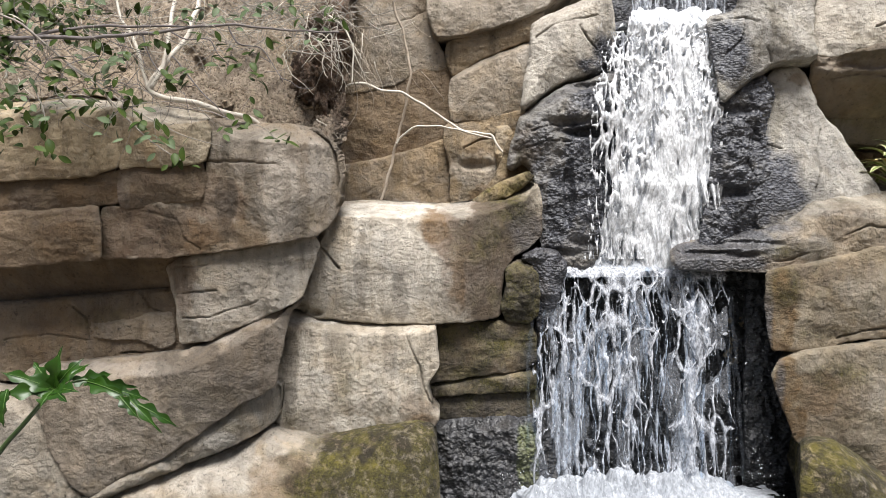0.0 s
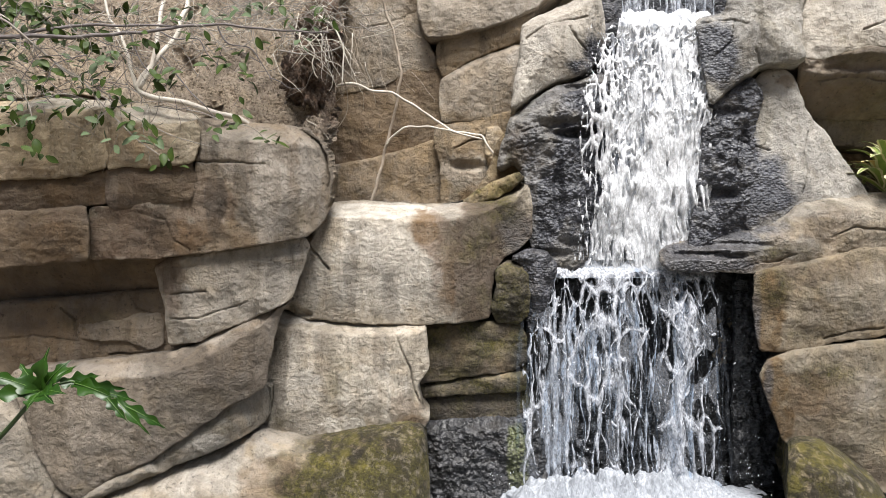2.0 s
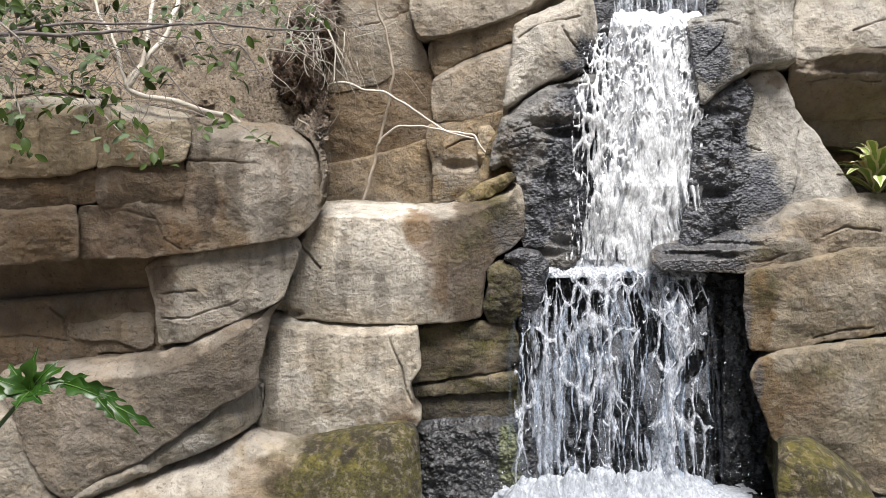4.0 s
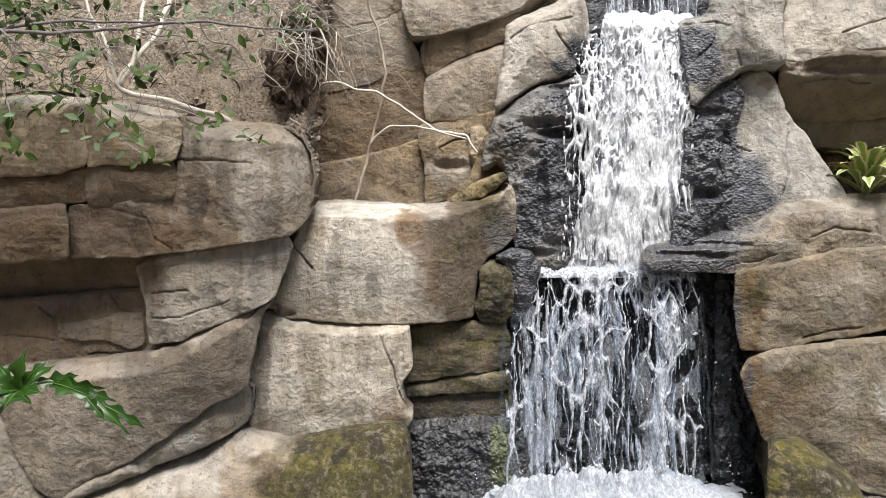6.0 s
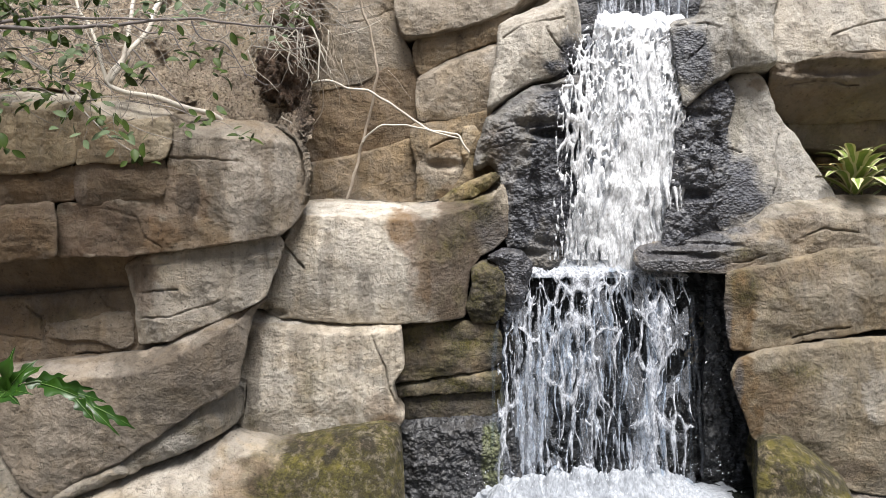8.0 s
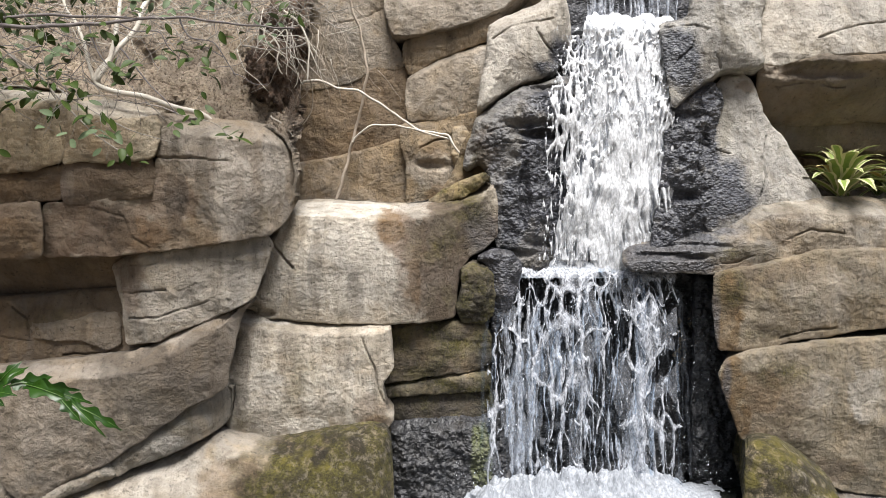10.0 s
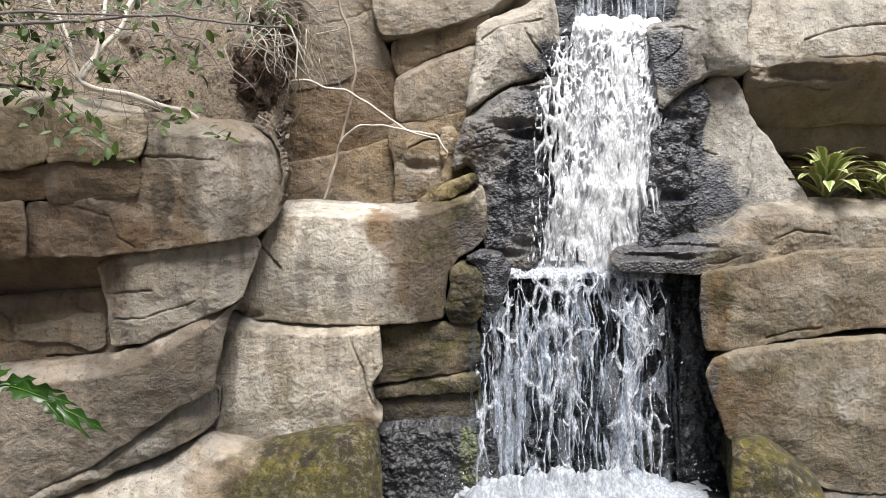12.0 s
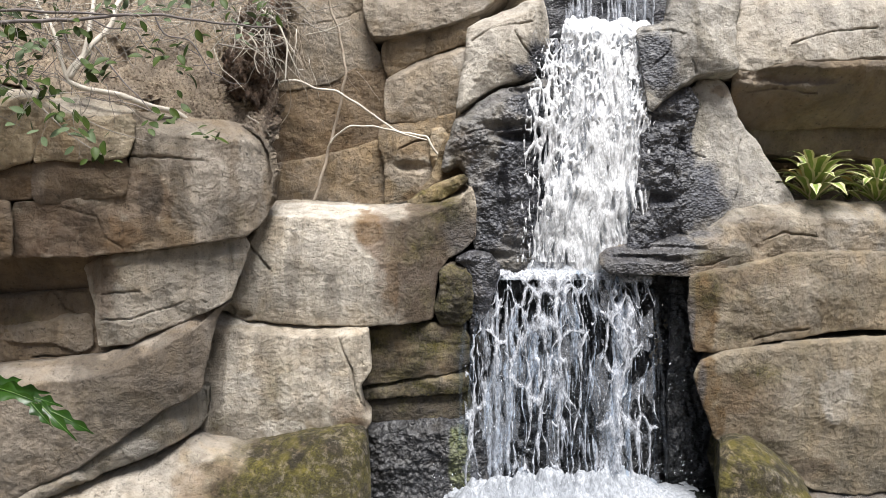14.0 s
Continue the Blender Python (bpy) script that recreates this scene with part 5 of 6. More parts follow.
def threads(seed, count):
    """Single ropes of water that bead out as they fall."""
    r = random.Random(seed)
    s = Shape()
    for _ in range(count):
        t = r.random()
        x_top = LOW[1][1] + t * (LOW[1][2] - LOW[1][1])
        x_end = LOW[-1][1] + t * (LOW[-1][2] - LOW[-1][1])
        z1 = r.uniform(LOW[3][0], LOW[1][0])
        z0 = max(LOW[-1][0], z1 - r.uniform(0.3, 1.0))
        pts = []
        for k in range(9):
            q = k / 8
            z = z1 + (z0 - z1) * q
            y = np.interp(-z, [-m[0] for m in LOW], [m[3] for m in LOW])
            f = (LOW[1][0] - z) / (LOW[1][0] - LOW[-1][0])
            pts.append((x_top + (x_end - x_top) * f, y + r.uniform(-0.02, 0.05) * 0.5, z))
        s.tube(wander(pts, 0.022, 3, r.uniform(0, 99)), r.uniform(0.002, 0.006), r.uniform(0.001, 0.003), 5)
    return s.object("water_thread", STRANDS)


under(threads(16, 90), lower)


def rope(points, thick, seed):
    """One heavy rope of white water, uneven in width."""
    r = random.Random(seed)
    line = wander(points, 0.016, 7, seed)
    s = Shape()
    for k in range(len(line) - 1):
        a = thick * r.uniform(0.5, 1.3)
        s.tube([line[k], (line[k] + line[k + 1]) / 2 + Vector((r.gauss(0, 0.004), 0, 0)), line[k + 1]], a, thick * r.uniform(0.4, 1.1), 6)
    return under(s.object("water_rope", STRANDS), lower)


rope([(0.66, 3.76, 1.33), (0.60, 3.70, 1.22), (0.55, 3.65, 1.06), (0.505, 3.61, 0.88), (0.50, 3.59, 0.6), (0.50, 3.57, 0.25)], 0.014, 61)
rope([(0.68, 3.75, 1.33), (0.63, 3.69, 1.15), (0.57, 3.63, 0.93), (0.55, 3.60, 0.62), (0.53, 3.57, 0.15)], 0.009, 62)
rope([(1.22, 3.75, 1.33), (1.21, 3.68, 1.12), (1.24, 3.62, 0.80), (1.20, 3.58, 0.42), (1.13, 3.55, 0.20)], 0.012, 63)
rope([(1.46, 3.75, 1.33), (1.49, 3.68, 1.1), (1.50, 3.61, 0.7), (1.50, 3.57, 0.12)], 0.013, 64)
rope([(1.66, 3.75, 1.33), (1.69, 3.68, 1.1), (1.71, 3.61, 0.7), (1.74, 3.57, 0.12)], 0.013, 65)

base = thing("churned_foam", (1.016, 3.485, 0.078), "boiling white foam at the foot of the waterfall", "water")
a, b = Vector((0.195, 3.485, 0.063)), Vector((1.963, 3.655, 0.014))
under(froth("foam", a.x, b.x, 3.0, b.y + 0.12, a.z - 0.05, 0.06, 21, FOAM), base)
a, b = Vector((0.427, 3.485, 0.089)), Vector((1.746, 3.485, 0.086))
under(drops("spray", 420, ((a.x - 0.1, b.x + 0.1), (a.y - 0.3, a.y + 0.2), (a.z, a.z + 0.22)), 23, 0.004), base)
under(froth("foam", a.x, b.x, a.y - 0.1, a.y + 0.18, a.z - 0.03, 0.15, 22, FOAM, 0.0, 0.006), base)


# ---- earth bank over the shaded cliff ----
def earth_bank():
    front = [(-2.924, 3.47, 2.349), (-2.145, 3.47, 2.321), (-1.729, 3.47, 2.231), (-1.430, 3.47, 2.185), (-1.046, 3.49, 2.135), (-0.721, 3.49, 2.064), (-0.572, 3.442, 1.980)]
    back = [(-3.796, 4.505, 3.876), (-2.785, 4.505, 3.870), (-2.242, 4.505, 3.867), (-1.854, 4.505, 3.865), (-1.350, 4.505, 3.824), (-0.840, 4.462, 3.727), (-0.529, 4.420, 3.558)]
    front, back = np.array(front), np.array(back)
    nu, nv = 240, 170
    u, v = np.meshgrid(np.linspace(0, 1, nu), np.linspace(0, 1, nv), indexing="ij")
    u, v = u.ravel(), v.ravel()
    k = np.linspace(0, 1, len(front))
    f = np.column_stack([np.interp(u, k, front[:, j]) for j in range(3)])
    b = np.column_stack([np.interp(u, k, back[:, j]) for j in range(3)])
    p = f + (b - f) * v[:, None]
    p[:, 2] += 0.10 * np.sin(v * math.pi)
    lump = 0.12 * fbm(p * 3.2, 3) + 0.07 * fbm(p * 9, 4, 0.6) + 0.04 * np.abs(fbm(p * 34, 3, 0.6))
    p[:, 2] += lump
    p[:, 1] -= 0.5 * lump
    hang = np.clip((u - 0.965) / 0.035, 0, 1)
    p[:, 2] -= 0.10 * hang ** 2
    p[:, 1] += 0.1 * hang
    p[:, 2] -= 0.05 + 0.25 * np.clip((0.04 - v) / 0.04, 0, 1) ** 2
    red = np.clip((u - 0.86) / 0.1, 0, 1) * np.clip((v - 0.05) / 0.1, 0, 1) * 0.5
    ob = mesh_object("earth_bank", p, sheet_grid(nu, nv), SOIL, True, red=red)
    thicken = ob.modifiers.new("thickness", "SOLIDIFY")
    thicken.thickness, thicken.offset = 0.12, -1
    r = random.Random(90)
    g = Shape()
    for _ in range(700):
        c = Vector(p[r.randrange(len(p))])
        k, size = len(g.v), r.uniform(0.007, 0.022) * r.uniform(0.5, 1)
        for q in ((1, 0, 0), (0, 1, 0), (-1, 0, 0), (0, -1, 0), (0, 0, 0.8), (0, 0, -0.8)):
            g.v.append(c + Vector(q) * size * r.uniform(0.6, 1.4))
        for a in range(4):
            b = (a + 1) % 4
            g.f += [(k + a, k + b, k + 4), (k + b, k + a, k + 5)]
    tagged(g.object("gravel", SOIL, False), "loose tan gravel on the earth bank", "gravel", kind="stuff")
    return tagged(ob, "dry gritty tan earth bank with roots", "earth bank", kind="structure")


earth_bank()


def clod(name, at, size, seed, label):
    """A crumbling lump of dark red rooty earth."""
    at = Vector(at)
    bm = bmesh.new()
    bmesh.ops.create_icosphere(bm, subdivisions=5, radius=1)
    p = np.array([tuple(q.co) for q in bm.verts])
    r = 1 + 0.7 * fbm(p * 1.8 + seed, 4, 0.65) + 0.45 * fbm(p * 6 + seed, 3, 0.7)
    p = p * r[:, None] * np.array(size) + np.array(at)
    faces = [[q.index for q in f.verts] for f in bm.faces]
    bm.free()
    return tagged(settle(mesh_object(name, p, faces, SOIL, True, red=np.full(len(p), 0.7))), label, "earth")


clod("earth_clod", (-0.704, 3.655, 2.431), (0.11, 0.14, 0.18), 3, "dark red crumbling earth clod full of roots")
clod("earth_clod", (-0.649, 3.825, 2.696), (0.12, 0.16, 0.17), 8, "dark red earth clod under dry roots")

# ---- shrub over the bank ----
shrub = thing("shrub", (-1.458, 3.188, 2.288), "sprawling grey shrub with sparse green leaves", "shrub")


def limb(points, r0, r1, material, owner, name="branch", wobble=0.012, seed=0, sides=7, label=""):
    s = Shape()
    s.tube(wander(points, wobble, 5, seed), r0, r1, sides)
    return under(s.object(name, material), owner, label)


limb([(-0.86, 3.52, 2.07), (-0.98, 3.36, 2.15), (-1.132, 3.188, 2.196), (-1.243, 3.179, 2.224), (-1.363, 3.162, 2.244), (-1.437, 3.145, 2.280), (-1.414, 3.162, 2.367), (-1.350, 3.213, 2.467), (-1.292, 3.272, 2.578), (-1.277, 3.315, 2.673), (-1.262, 3.400, 2.859), (-1.244, 3.485, 3.096)], 0.015, 0.012, PALE_BARK, shrub, label="bleached crooked stem")
limb([(-1.431, 3.145, 2.286), (-1.380, 3.179, 2.426), (-1.362, 3.196, 2.514), (-1.364, 3.230, 2.635), (-1.362, 3.315, 2.803), (-1.372, 3.400, 3.035)], 0.012, 0.009, PALE_BARK, shrub, label="bleached crooked stem")
limb([(-1.448, 3.145, 2.286), (-1.473, 3.145, 2.392), (-1.488, 3.145, 2.475), (-1.544, 3.162, 2.576), (-1.595, 3.179, 2.656), (-1.633, 3.230, 2.862)], 0.010, 0.006, PALE_BARK, shrub, label="bleached crooked stem")
limb([(-2.247, 2.890, 2.465), (-1.856, 2.890, 2.476), (-1.631, 2.907, 2.476), (-1.407, 2.933, 2.497), (-1.249, 2.933, 2.512), (-1.100, 2.958, 2.536), (-0.919, 2.975, 2.550), (-0.743, 3.017, 2.542), (-0.480, 3.060, 2.536)], 0.011, 0.004, DARK_BARK, shrub, label="dark grey long branch")
limb([(-1.856, 2.890, 2.478), (-1.735, 2.907, 2.513), (-1.590, 2.933, 2.537), (-1.425, 2.975, 2.545), (-1.192, 2.992, 2.543)], 0.009, 0.005, DARK_BARK, shrub)
limb([(-2.103, 2.805, 2.602), (-1.939, 2.822, 2.551), (-1.830, 2.848, 2.477), (-1.704, 2.890, 2.360), (-1.546, 2.933, 2.256), (-1.436, 2.975, 2.171)], 0.006, 0.003, BARK, shrub)
limb([(-2.169, 2.890, 2.457), (-1.971, 2.907, 2.473), (-1.945, 2.975, 2.568), (-1.868, 3.060, 2.752)], 0.005, 0.003, BARK, shrub)
limb([(-1.381, 2.933, 2.507), (-1.352, 2.933, 2.411), (-1.293, 2.933, 2.320), (-1.216, 2.933, 2.267), (-1.136, 2.932, 2.262)], 0.004, 0.002, DARK_BARK, shrub)
limb([(-1.256, 2.975, 2.407), (-1.158, 2.958, 2.293), (-1.067, 2.933, 2.189), (-0.981, 2.907, 2.101)], 0.004, 0.002, DARK_BARK, shrub)
limb([(-0.986, 2.975, 2.542), (-0.929, 2.958, 2.454), (-0.834, 2.950, 2.439), (-0.780, 2.941, 2.371), (-0.727, 2.933, 2.278)], 0.004, 0.002, DARK_BARK, shrub)
limb([(-1.262, 2.933, 2.512), (-1.171, 2.933, 2.475), (-1.069, 2.941, 2.471), (-1.030, 2.941, 2.412), (-0.963, 2.933, 2.344)], 0.004, 0.002, DARK_BARK, shrub)
limb([(-1.704, 2.890, 2.352), (-1.577, 2.890, 2.261), (-1.455, 2.873, 2.129), (-1.334, 2.856, 2.011), (-1.178, 2.848, 1.907)], 0.004, 0.002, BARK, shrub)
limb([(-1.864, 2.890, 2.263), (-1.809, 2.856, 2.154), (-1.793, 2.848, 2.076)], 0.003, 0.0015, BARK, shrub)
limb([(-1.509, 2.907, 2.212), (-1.295, 2.890, 2.079), (-1.140, 2.890, 2.014), (-0.997, 2.890, 1.974)], 0.003, 0.0015, BARK, shrub)
limb([(-1.126, 2.933, 2.150), (-0.934, 2.907, 2.093), (-0.799, 2.890, 2.051), (-0.722, 2.890, 1.968)], 0.003, 0.0015, BARK, shrub)
limb([(-1.994, 2.890, 2.289), (-1.988, 2.907, 2.370), (-1.951, 2.916, 2.454)], 0.005, 0.004, PALE_BARK, shrub)


def twig_tangle(owner, centre, spread, count, seed, length=0.22, material=BARK, down=0.0, thick=0.0022):
    """A tangle of thin crooked twigs."""
    r = random.Random(seed)
    for _ in range(count):
        s = Shape()
        p = Vector(centre) + Vector([r.gauss(0, a) for a in spread])
        way = Vector((r.uniform(-1, 1), r.uniform(-0.5, 0.5), r.uniform(-0.7, 0.7) - down)).normalized()
        pts = [p]
        for _ in range(4):
            way = (way + Vector([r.uniform(-0.45, 0.45) for _ in range(3)]) - Vector((0, 0, 0.15 * down))).normalized()
            p = p + way * length * r.uniform(0.15, 0.35)
            pts.append(p)
        t = thick * r.uniform(0.6, 1.4)
        s.tube(wander(pts, 0.006, 2, seed), t, t * 0.4, 4)
        under(s.object("twig", material), owner)


twig_tangle(shrub, (-1.908, 2.975, 2.463), (0.24, 0.1, 0.14), 60, 31)
twig_tangle(shrub, (-1.435, 3.060, 2.589), (0.4, 0.12, 0.10), 40, 36, 0.3, PALE_BARK)
twig_tangle(shrub, (-1.284, 3.145, 2.307), (0.35, 0.08, 0.08), 22, 37, 0.2, DARK_BARK)
twig_tangle(shrub, (-1.473, 3.017, 2.498), (0.25, 0.12, 0.12), 60, 32)
twig_tangle(shrub, (-0.997, 3.145, 2.583), (0.2, 0.12, 0.1), 60, 33)
twig_tangle(shrub, (-1.522, 2.933, 2.191), (0.22, 0.05, 0.06), 34, 34)
twig_tangle(shrub, (-1.727, 2.933, 2.374), (0.22, 0.08, 0.12), 60, 38, 0.24, DARK_BARK)
twig_tangle(shrub, (-1.952, 3.060, 2.672), (0.2, 0.12, 0.08), 40, 35, material=DARK_BARK)


def leaf_mesh(fold, droop, wide, material):
    s = Shape()
    s.leaf((0, 0, 0), (1, 0, 0), (0, 0, 1), 1.0, wide, fold, droop)
    me = bpy.data.meshes.new("leaf")
    me.from_pydata([tuple(p) for p in s.v], [], s.f)
    me.materials.append(material)
    me.shade_smooth()
    return me


LEAVES = {m.name: [leaf_mesh(0.1 + 0.13 * k, 0.08 * k, 0.46 + 0.05 * k, m) for k in range(4)] for m in (LEAF, GREY_LEAF)}


def leaf_cluster(owner, at, count, seed, size=0.06, material=LEAF, spread=0.035):
    """Single leaves round one place of a branch."""
    r = random.Random(seed)
    for _ in range(count):
        p = Vector(at) + Vector([r.gauss(0, spread) for _ in range(3)])
        way = Vector((r.uniform(-1, 1), r.uniform(-0.7, 0.4), r.uniform(-1.0, 0.5))).normalized()
        up = Vector((r.uniform(-0.5, 0.5), r.uniform(-1.0, -0.1), r.uniform(0.3, 1)))
        up = (up - way * up.dot(way)).normalized()
        n = size * r.uniform(0.6, 1.15)
        ob = new("leaf", r.choice(LEAVES[material.name]))
        turn = Matrix((way, up.cross(way), up)).transposed().to_4x4()
        ob.matrix_basis = Matrix.Translation(p) @ turn @ Matrix.Scale(n, 4)
        under(ob, owner)

def leaf_spray(seed, dusty, places):
    """Clusters of leaves along one bough: place and number of leaves; every so many are dusty."""
    for k, (x, y, z, count) in enumerate(places):
        leaf_cluster(shrub, (x, y, z), count, seed + k, 0.062, GREY_LEAF if k % dusty == dusty - 1 else LEAF)


leaf_spray(50, 4, [(-1.98, 2.84, 1.97, 8), (-1.97, 2.85, 2.14, 6), (-1.95, 2.85, 2.04, 8), (-1.87, 2.86, 2.19, 6), (-1.85, 2.84, 2.01, 6), (-1.80, 2.85, 2.11, 9), (-1.77, 2.84, 1.97, 5), (-1.74, 2.85, 2.09, 5), (-1.65, 2.87, 2.18, 8)])
leaf_spray(70, 4, [(-1.59, 2.89, 2.24, 7), (-1.52, 2.87, 2.13, 6), (-1.51, 2.91, 2.29, 6), (-1.44, 2.86, 2.02, 5), (-1.43, 2.91, 2.19, 8), (-1.37, 2.86, 2.08, 6), (-1.31, 2.86, 2.09, 6), (-1.31, 2.86, 2.01, 9), (-1.25, 2.93, 2.30, 4), (-1.21, 2.86, 1.93, 5)])
leaf_spray(90, 4, [(-1.99, 2.89, 2.37, 8), (-1.96, 2.86, 2.22, 10), (-1.96, 2.93, 2.43, 10), (-1.90, 2.87, 2.31, 10), (-1.81, 2.89, 2.39, 6), (-1.79, 2.89, 2.24, 8), (-1.73, 2.89, 2.31, 8), (-1.69, 2.91, 2.41, 6), (-1.64, 2.91, 2.32, 5)])
leaf_spray(110, 4, [(-1.58, 2.98, 2.59, 9), (-1.58, 2.91, 2.42, 8), (-1.55, 2.98, 2.51, 6), (-1.47, 2.91, 2.36, 8), (-1.44, 3.02, 2.63, 8), (-1.40, 2.91, 2.41, 6), (-1.32, 2.98, 2.47, 6), (-1.22, 3.06, 2.64, 6)])
leaf_spray(130, 4, [(-1.17, 2.92, 2.29, 9), (-1.17, 2.85, 1.89, 4), (-1.13, 2.96, 2.51, 5), (-1.08, 3.06, 2.65, 8), (-1.02, 2.95, 2.44, 5), (-0.96, 2.91, 2.06, 5), (-0.95, 2.94, 2.40, 6), (-0.93, 2.98, 2.59, 7), (-0.88, 2.91, 2.16, 4), (-0.87, 2.91, 2.08, 5), (-0.86, 2.93, 2.32, 8), (-0.85, 3.15, 2.69, 8), (-0.79, 2.98, 2.46, 5), (-0.75, 2.91, 2.01, 6), (-0.73, 3.23, 2.69, 8), (-0.64, 3.31, 2.59, 8), (-0.54, 3.36, 2.69, 7)])
leaf_spray(150, 4, [(-2.01, 2.98, 2.63, 34), (-1.97, 2.91, 2.49, 12), (-1.95, 3.02, 2.67, 24), (-1.93, 3.02, 2.61, 22), (-1.82, 3.02, 2.63, 18), (-1.74, 2.98, 2.61, 10), (-1.71, 2.91, 2.50, 8), (-1.71, 3.06, 2.68, 10), (-1.67, 2.98, 2.51, 8)])

# ---- roots and vines ----
tangle = thing("dry_shrub", (-0.685, 3.570, 2.663), "dry tangle of bleached twigs and roots on the bank", "shrub")
twig_tangle(tangle, (-0.684, 3.570, 2.756), (0.16, 0.12, 0.07), 110, 41, 0.26, BARK)
twig_tangle(tangle, (-0.677, 3.528, 2.652), (0.14, 0.1, 0.1), 60, 42, 0.26, PALE_BARK, 0.5)
twig_tangle(tangle, (-0.531, 3.825, 2.729), (0.10, 0.08, 0.10), 40, 43, 0.34, VINE, 0.9)
twig_tangle(tangle, (-0.922, 3.400, 2.724), (0.16, 0.1, 0.07), 70, 44, 0.24, BARK)
limb([(-0.621, 3.485, 2.762), (-0.536, 3.485, 2.686), (-0.485, 3.485, 2.595), (-0.467, 3.485, 2.489), (-0.481, 3.485, 2.373)], 0.006, 0.004, PALE_BARK, tangle, "root")
limb([(-0.669, 3.485, 2.611), (-0.624, 3.485, 2.535), (-0.634, 3.485, 2.474), (-0.610, 3.485, 2.404)], 0.005, 0.003, PALE_BARK, tangle, "root")
limb([(-0.592, 3.485, 2.641), (-0.590, 3.485, 2.550), (-0.579, 3.485, 2.443)], 0.004, 0.002, PALE_BARK, tangle, "root")
limb([(-0.805, 3.400, 2.531), (-0.663, 3.442, 2.522), (-0.547, 3.485, 2.544), (-0.475, 3.528, 2.605)], 0.005, 0.003, BARK, tangle, "root")


def vine(label, points, r0, r1, material=VINE, seed=0):
    s = Shape()
    s.tube(wander(points, 0.014, 6, seed), r0, r1, 7)
    return tagged(s.object("vine", material), label, "vine", "vines in the alcove")


vine("thick dry brown vine hanging down the alcove", [(-0.353, 4.208, 3.258), (-0.288, 4.190, 2.966), (-0.234, 4.182, 2.819), (-0.209, 4.182, 2.640), (-0.195, 4.165, 2.528), (-0.226, 4.190, 2.370), (-0.273, 4.208, 2.190), (-0.319, 4.208, 1.988), (-0.391, 4.165, 1.721)], 0.008, 0.010, seed=1)
vine("pale bare root crossing the alcove", [(-0.692, 4.165, 2.440), (-0.584, 4.131, 2.487), (-0.468, 4.131, 2.480), (-0.324, 4.131, 2.436), (-0.230, 4.131, 2.432), (-0.125, 4.139, 2.361), (0.038, 4.148, 2.264), (0.128, 4.148, 2.199), (0.255, 4.131, 2.175), (0.326, 4.114, 2.158), (0.361, 4.097, 2.092), (0.461, 4.080, 1.975)], 0.009, 0.007, PALE_BARK, 2)
vine("pale thin root arching to a larger root", [(-0.287, 4.190, 2.115), (-0.237, 4.165, 2.174), (-0.163, 4.148, 2.215), (-0.053, 4.139, 2.220), (0.074, 4.131, 2.208), (0.236, 4.122, 2.160), (0.334, 4.114, 2.137)], 0.006, 0.006, PALE_BARK, 3)
vine("thin dry root hanging in a loop", [(-0.550, 3.995, 2.566), (-0.534, 4.080, 2.442), (-0.549, 4.123, 2.307), (-0.593, 4.122, 2.221), (-0.659, 4.122, 2.185)], 0.004, 0.003, seed=4)
vine("thin pale root hanging over the boulder", [(-0.675, 3.485, 2.178), (-0.606, 3.528, 2.127), (-0.572, 3.570, 2.069), (-0.586, 3.570, 1.991), (-0.606, 3.570, 1.918)], 0.004, 0.003, PALE_BARK, 5)
vine("thin dry vine at the cliff top", [(-0.398, 4.208, 3.079), (-0.271, 4.208, 2.970), (-0.143, 4.208, 2.862), (-0.063, 4.208, 2.804)], 0.004, 0.002, seed=6)
vine("thin dry vine at the cliff top", [(-0.516, 4.208, 3.008), (-0.418, 4.208, 2.917), (-0.349, 4.208, 2.783), (-0.306, 4.208, 2.638)], 0.005, 0.002, seed=7)
vine("thin dry tendril on the alcove wall", [(-0.206, 4.250, 2.599), (-0.167, 4.284, 2.532), (-0.112, 4.318, 2.464)], 0.003, 0.002, seed=8)
vine("thin dry tendril on the alcove wall", [(-0.127, 4.224, 2.583), (-0.054, 4.250, 2.507), (0.020, 4.250, 2.389)], 0.003, 0.002, seed=9)
vine("thin dry vine on the alcove wall", [(-0.498, 4.267, 2.952), (-0.484, 4.292, 2.813), (-0.523, 4.292, 2.628), (-0.486, 4.292, 2.517)], 0.003, 0.002, seed=10)
vine("pale twig on the brown block", [(-2.236, 3.128, 1.461), (-2.142, 3.136, 1.480), (-2.051, 3.154, 1.508)], 0.004, 0.002, PALE_BARK, 11)


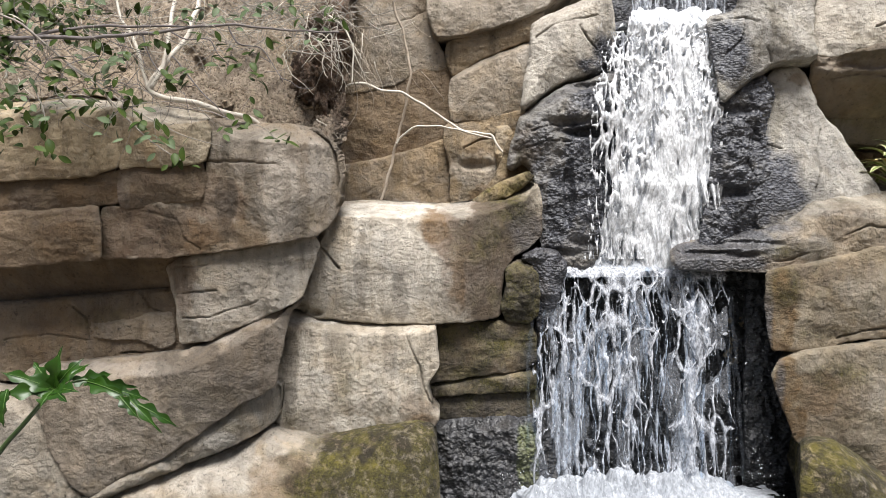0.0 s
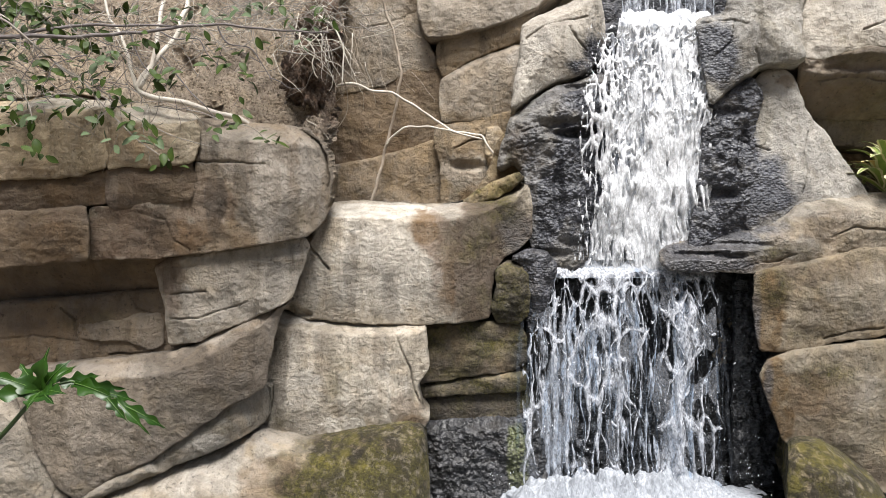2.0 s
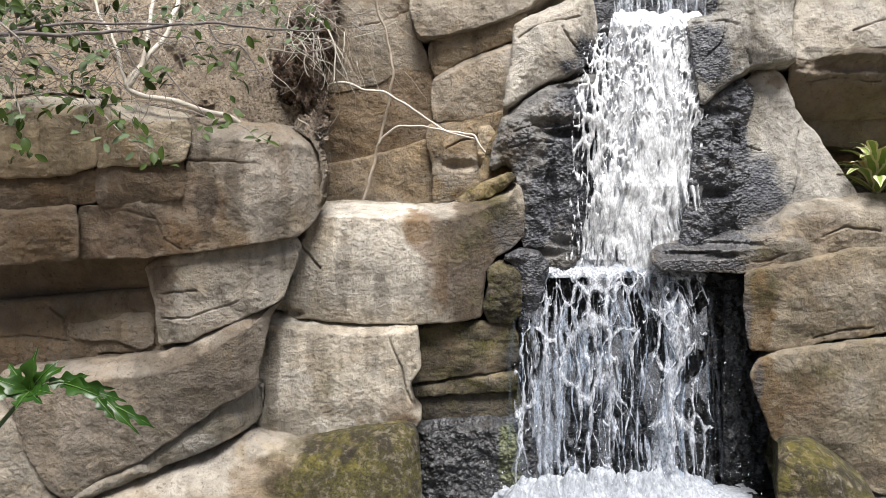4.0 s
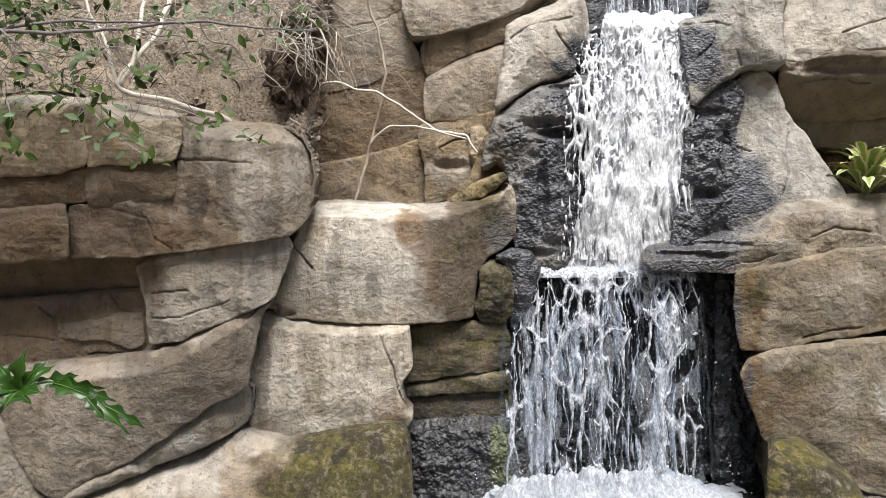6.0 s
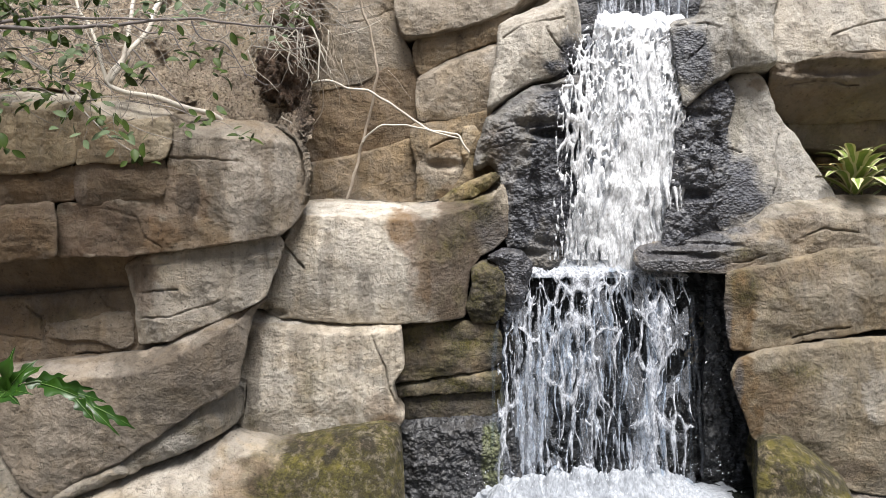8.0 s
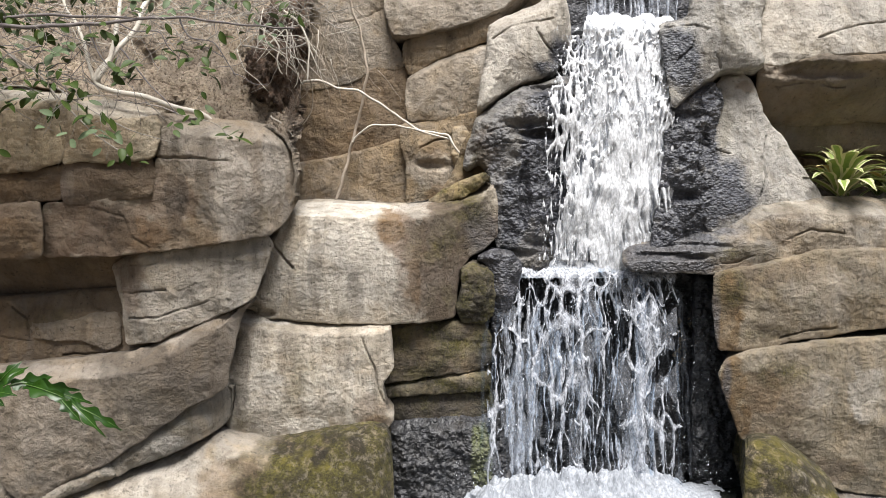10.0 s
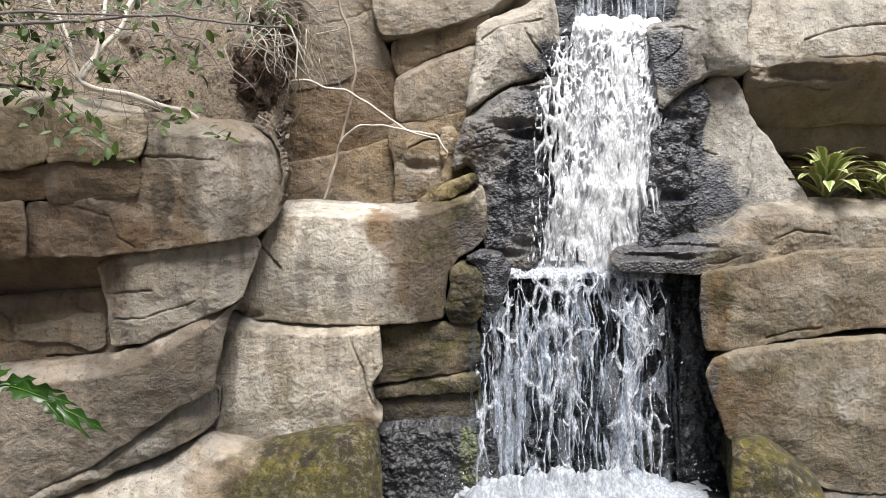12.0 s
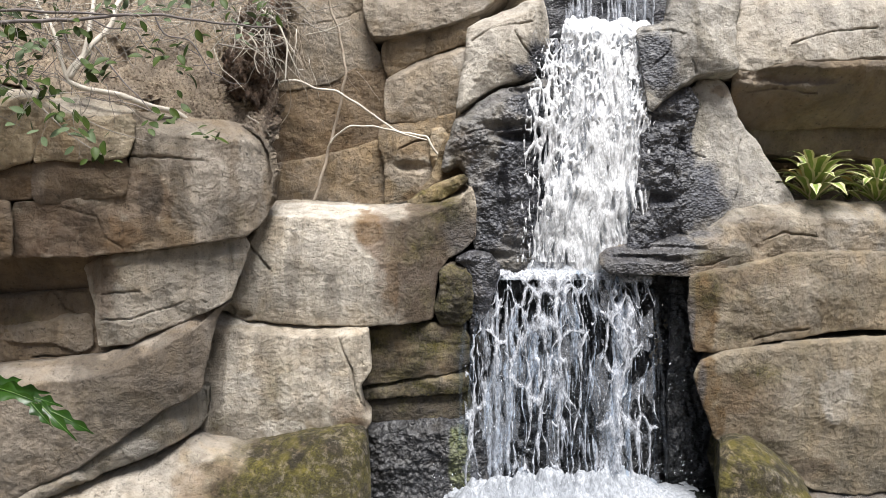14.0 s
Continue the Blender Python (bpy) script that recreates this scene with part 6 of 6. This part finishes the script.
# ---- large cut-leaved plant in front ----
def lobe(s, start, end, width, lift, waves, phase, steps=14):
    """One long wavy-edged finger of a cut leaf, folded along its rib and drooping at the tip."""
    start, end = Vector(start), Vector(end)
    way = end - start
    up = Vector(lift)
    up = (up - way.normalized() * up.dot(way.normalized())).normalized()
    side = way.normalized().cross(up)
    first = len(s.v)
    n = way.length
    for k in range(steps + 1):
        t = k / steps
        w = width * 0.5 * (0.35 + 0.65 * math.sin(math.pi * min(1, 0.12 + t * 0.88)))
        w *= max(0.05, 1 - t ** 4) * (1 + 0.42 * math.sin(waves * t * 6.28 + phase))
        mid = start + way * t + up * (0.10 * n * math.sin(math.pi * t))
        ripple = 0.16 * w * math.sin(waves * t * 6.28 + phase + 1)
        for q, h in ((-1, 0.3), (-0.5, 0.2), (0, 0), (0.5, 0.2), (1, 0.3)):
            s.v.append(mid + side * (q * w) + up * (h * w + (ripple if abs(q) == 1 else 0)))
    for k in range(steps):
        for c in range(4):
            i = first + 5 * k + c
            s.f.append((i, i + 1, i + 6, i + 5))


philo = thing("philodendron", (-2.625, 2.533, -0.494), "glossy green cut-leaved plant on a dark stalk", "plant")
HUB = (-1.541, 2.422, 0.961)
limb([(-2.625, 2.533, -0.494), (-2.388, 2.508, -0.076), (-1.949, 2.465, 0.527), (-1.791, 2.448, 0.698), (-1.660, 2.431, 0.839), HUB], 0.016, 0.008, PETIOLE, philo, "leaf_stalk", 0.004, label="dark green round stalk")
RIB = [HUB, (-1.444, 2.465, 0.992), (-1.339, 2.508, 0.938), (-1.235, 2.533, 0.854), (-1.109, 2.550, 0.769)]
limb(RIB, 0.006, 0.002, PETIOLE, philo, "midrib", 0.002, label="pale green midrib")
FINGERS = [(HUB, (-1.488, 2.397, 1.145), 0.055), (HUB, (-1.441, 2.465, 1.080), 0.045), (HUB, (-1.649, 2.465, 1.067), 0.05), (HUB, (-1.729, 2.380, 1.041), 0.055),
           (HUB, (-1.735, 2.337, 0.962), 0.05), (HUB, (-1.551, 2.337, 0.908), 0.055), (HUB, (-1.430, 2.312, 0.941), 0.05), (HUB, (-1.395, 2.337, 0.972), 0.05),
           ((-1.680, 2.346, 0.982), (-1.679, 2.312, 0.840), 0.05), ((-1.523, 2.440, 0.980), (-1.464, 2.550, 1.035), 0.045), ((-1.481, 2.448, 0.982), (-1.370, 2.550, 0.994), 0.045),
           ((-1.444, 2.465, 0.987), (-1.272, 2.567, 0.932), 0.045), ((-1.433, 2.465, 0.982), (-1.253, 2.422, 0.933), 0.05), ((-1.351, 2.508, 0.938), (-1.226, 2.567, 0.874), 0.035),
           ((-1.339, 2.508, 0.933), (-1.218, 2.465, 0.820), 0.035), ((-1.297, 2.516, 0.907), (-1.146, 2.499, 0.755), 0.03), ((-1.278, 2.525, 0.881), (-1.100, 2.550, 0.767), 0.04)]
for k, (p, q, w) in enumerate(FINGERS):
    s = Shape()
    lobe(s, p, q, w * 1.1, (0.3 * math.sin(k * 2.1), -0.8, 0.5 + 0.25 * math.sin(k)), 2.2 + (k % 3) * 0.5, k * 1.3, 26)
    blade = under(s.object("leaf_lobe", PHILO), philo)
    a, b = Vector(p), Vector(q)
    rib = Shape()
    lift = Vector((0, -0.004, 0.003))
    arch = [a + (b - a) * t + Vector((0, -0.06, 0.05)) * (b - a).length * math.sin(math.pi * t) * 1.2 + lift for t in (0, 0.25, 0.5, 0.75, 0.95)]
    rib.tube(arch, 0.0022, 0.0006, 5)
    vein = rib.object("vein", VEIN)
    vein.parent = blade
    vein.location = Vector(vein.location) - philo.location - blade.location
    vein["label"] = "pale green leaf vein"


# ---- variegated rosettes in the hollow ----
def rosette(at, count, size, seed, label):
    r = random.Random(seed)
    at = Vector(at)
    plant = thing("rosette_plant", at, label, "plant", "rosette plants on the ledge")
    for k in range(count):
        turn = k * 2.4 + r.uniform(-0.2, 0.2)
        steep = 0.25 + 0.95 * (k / count) + r.uniform(-0.1, 0.1)
        way = Vector((math.cos(turn) * math.cos(steep), math.sin(turn) * math.cos(steep), math.sin(steep)))
        n, w = size * r.uniform(0.75, 1.2), size * r.uniform(0.09, 0.14)
        up = Vector((-way.x * way.z, -way.y * way.z, 1 - way.z ** 2 + 0.05)).normalized()
        side = way.cross(up).normalized()
        blade, rim = Shape(), Shape()
        steps = 9
        for j in range(steps + 1):
            t = j / steps
            h = w * 0.5 * max(0.02, (0.5 + 1.1 * t) * (1 - t ** 3)) * (1 + 0.28 * math.sin(t * 17 + k))
            mid = way * (n * t) + up * (0.14 * n * math.sin(t * 2.6)) - Vector((0, 0, 0.34 * n * t ** 2.6)) + at
            for q, lift in ((-0.8, 0.25), (0, 0), (0.8, 0.25)):
                blade.v.append(mid + side * (q * h) + up * (lift * h))
            for q in (-1.45, -0.66, 0.66, 1.45):
                rim.v.append(mid + side * (q * h) + up * (0.3 * h + 0.001))
        for j in range(steps):
            i = 3 * j
            blade.f += [(i, i + 1, i + 4, i + 3), (i + 1, i + 2, i + 5, i + 4)]
            i = 4 * j
            rim.f += [(i, i + 1, i + 5, i + 4), (i + 2, i + 3, i + 7, i + 6)]
        dry = r.random() < 0.12
        leaf = under(blade.object("leaf", DRY_LEAF if dry else ROSETTE), plant, "dry ochre leaf" if dry else "")
        edge = rim.object("leaf_margin", MARGIN)
        edge.parent = leaf
        edge.location = Vector(edge.location) - at - leaf.location
        edge["label"] = "cream leaf margin"
    return plant


rosette((2.738, 3.808, 1.777), 36, 0.46, 71, "green rosette plant with cream edged leaves")
rosette((3.193, 3.825, 1.762), 34, 0.42, 72, "green rosette plant with yellowed leaves")
rosette((3.146, 4.037, 1.794), 26, 0.26, 73, "small green rosette plant in deep shade")
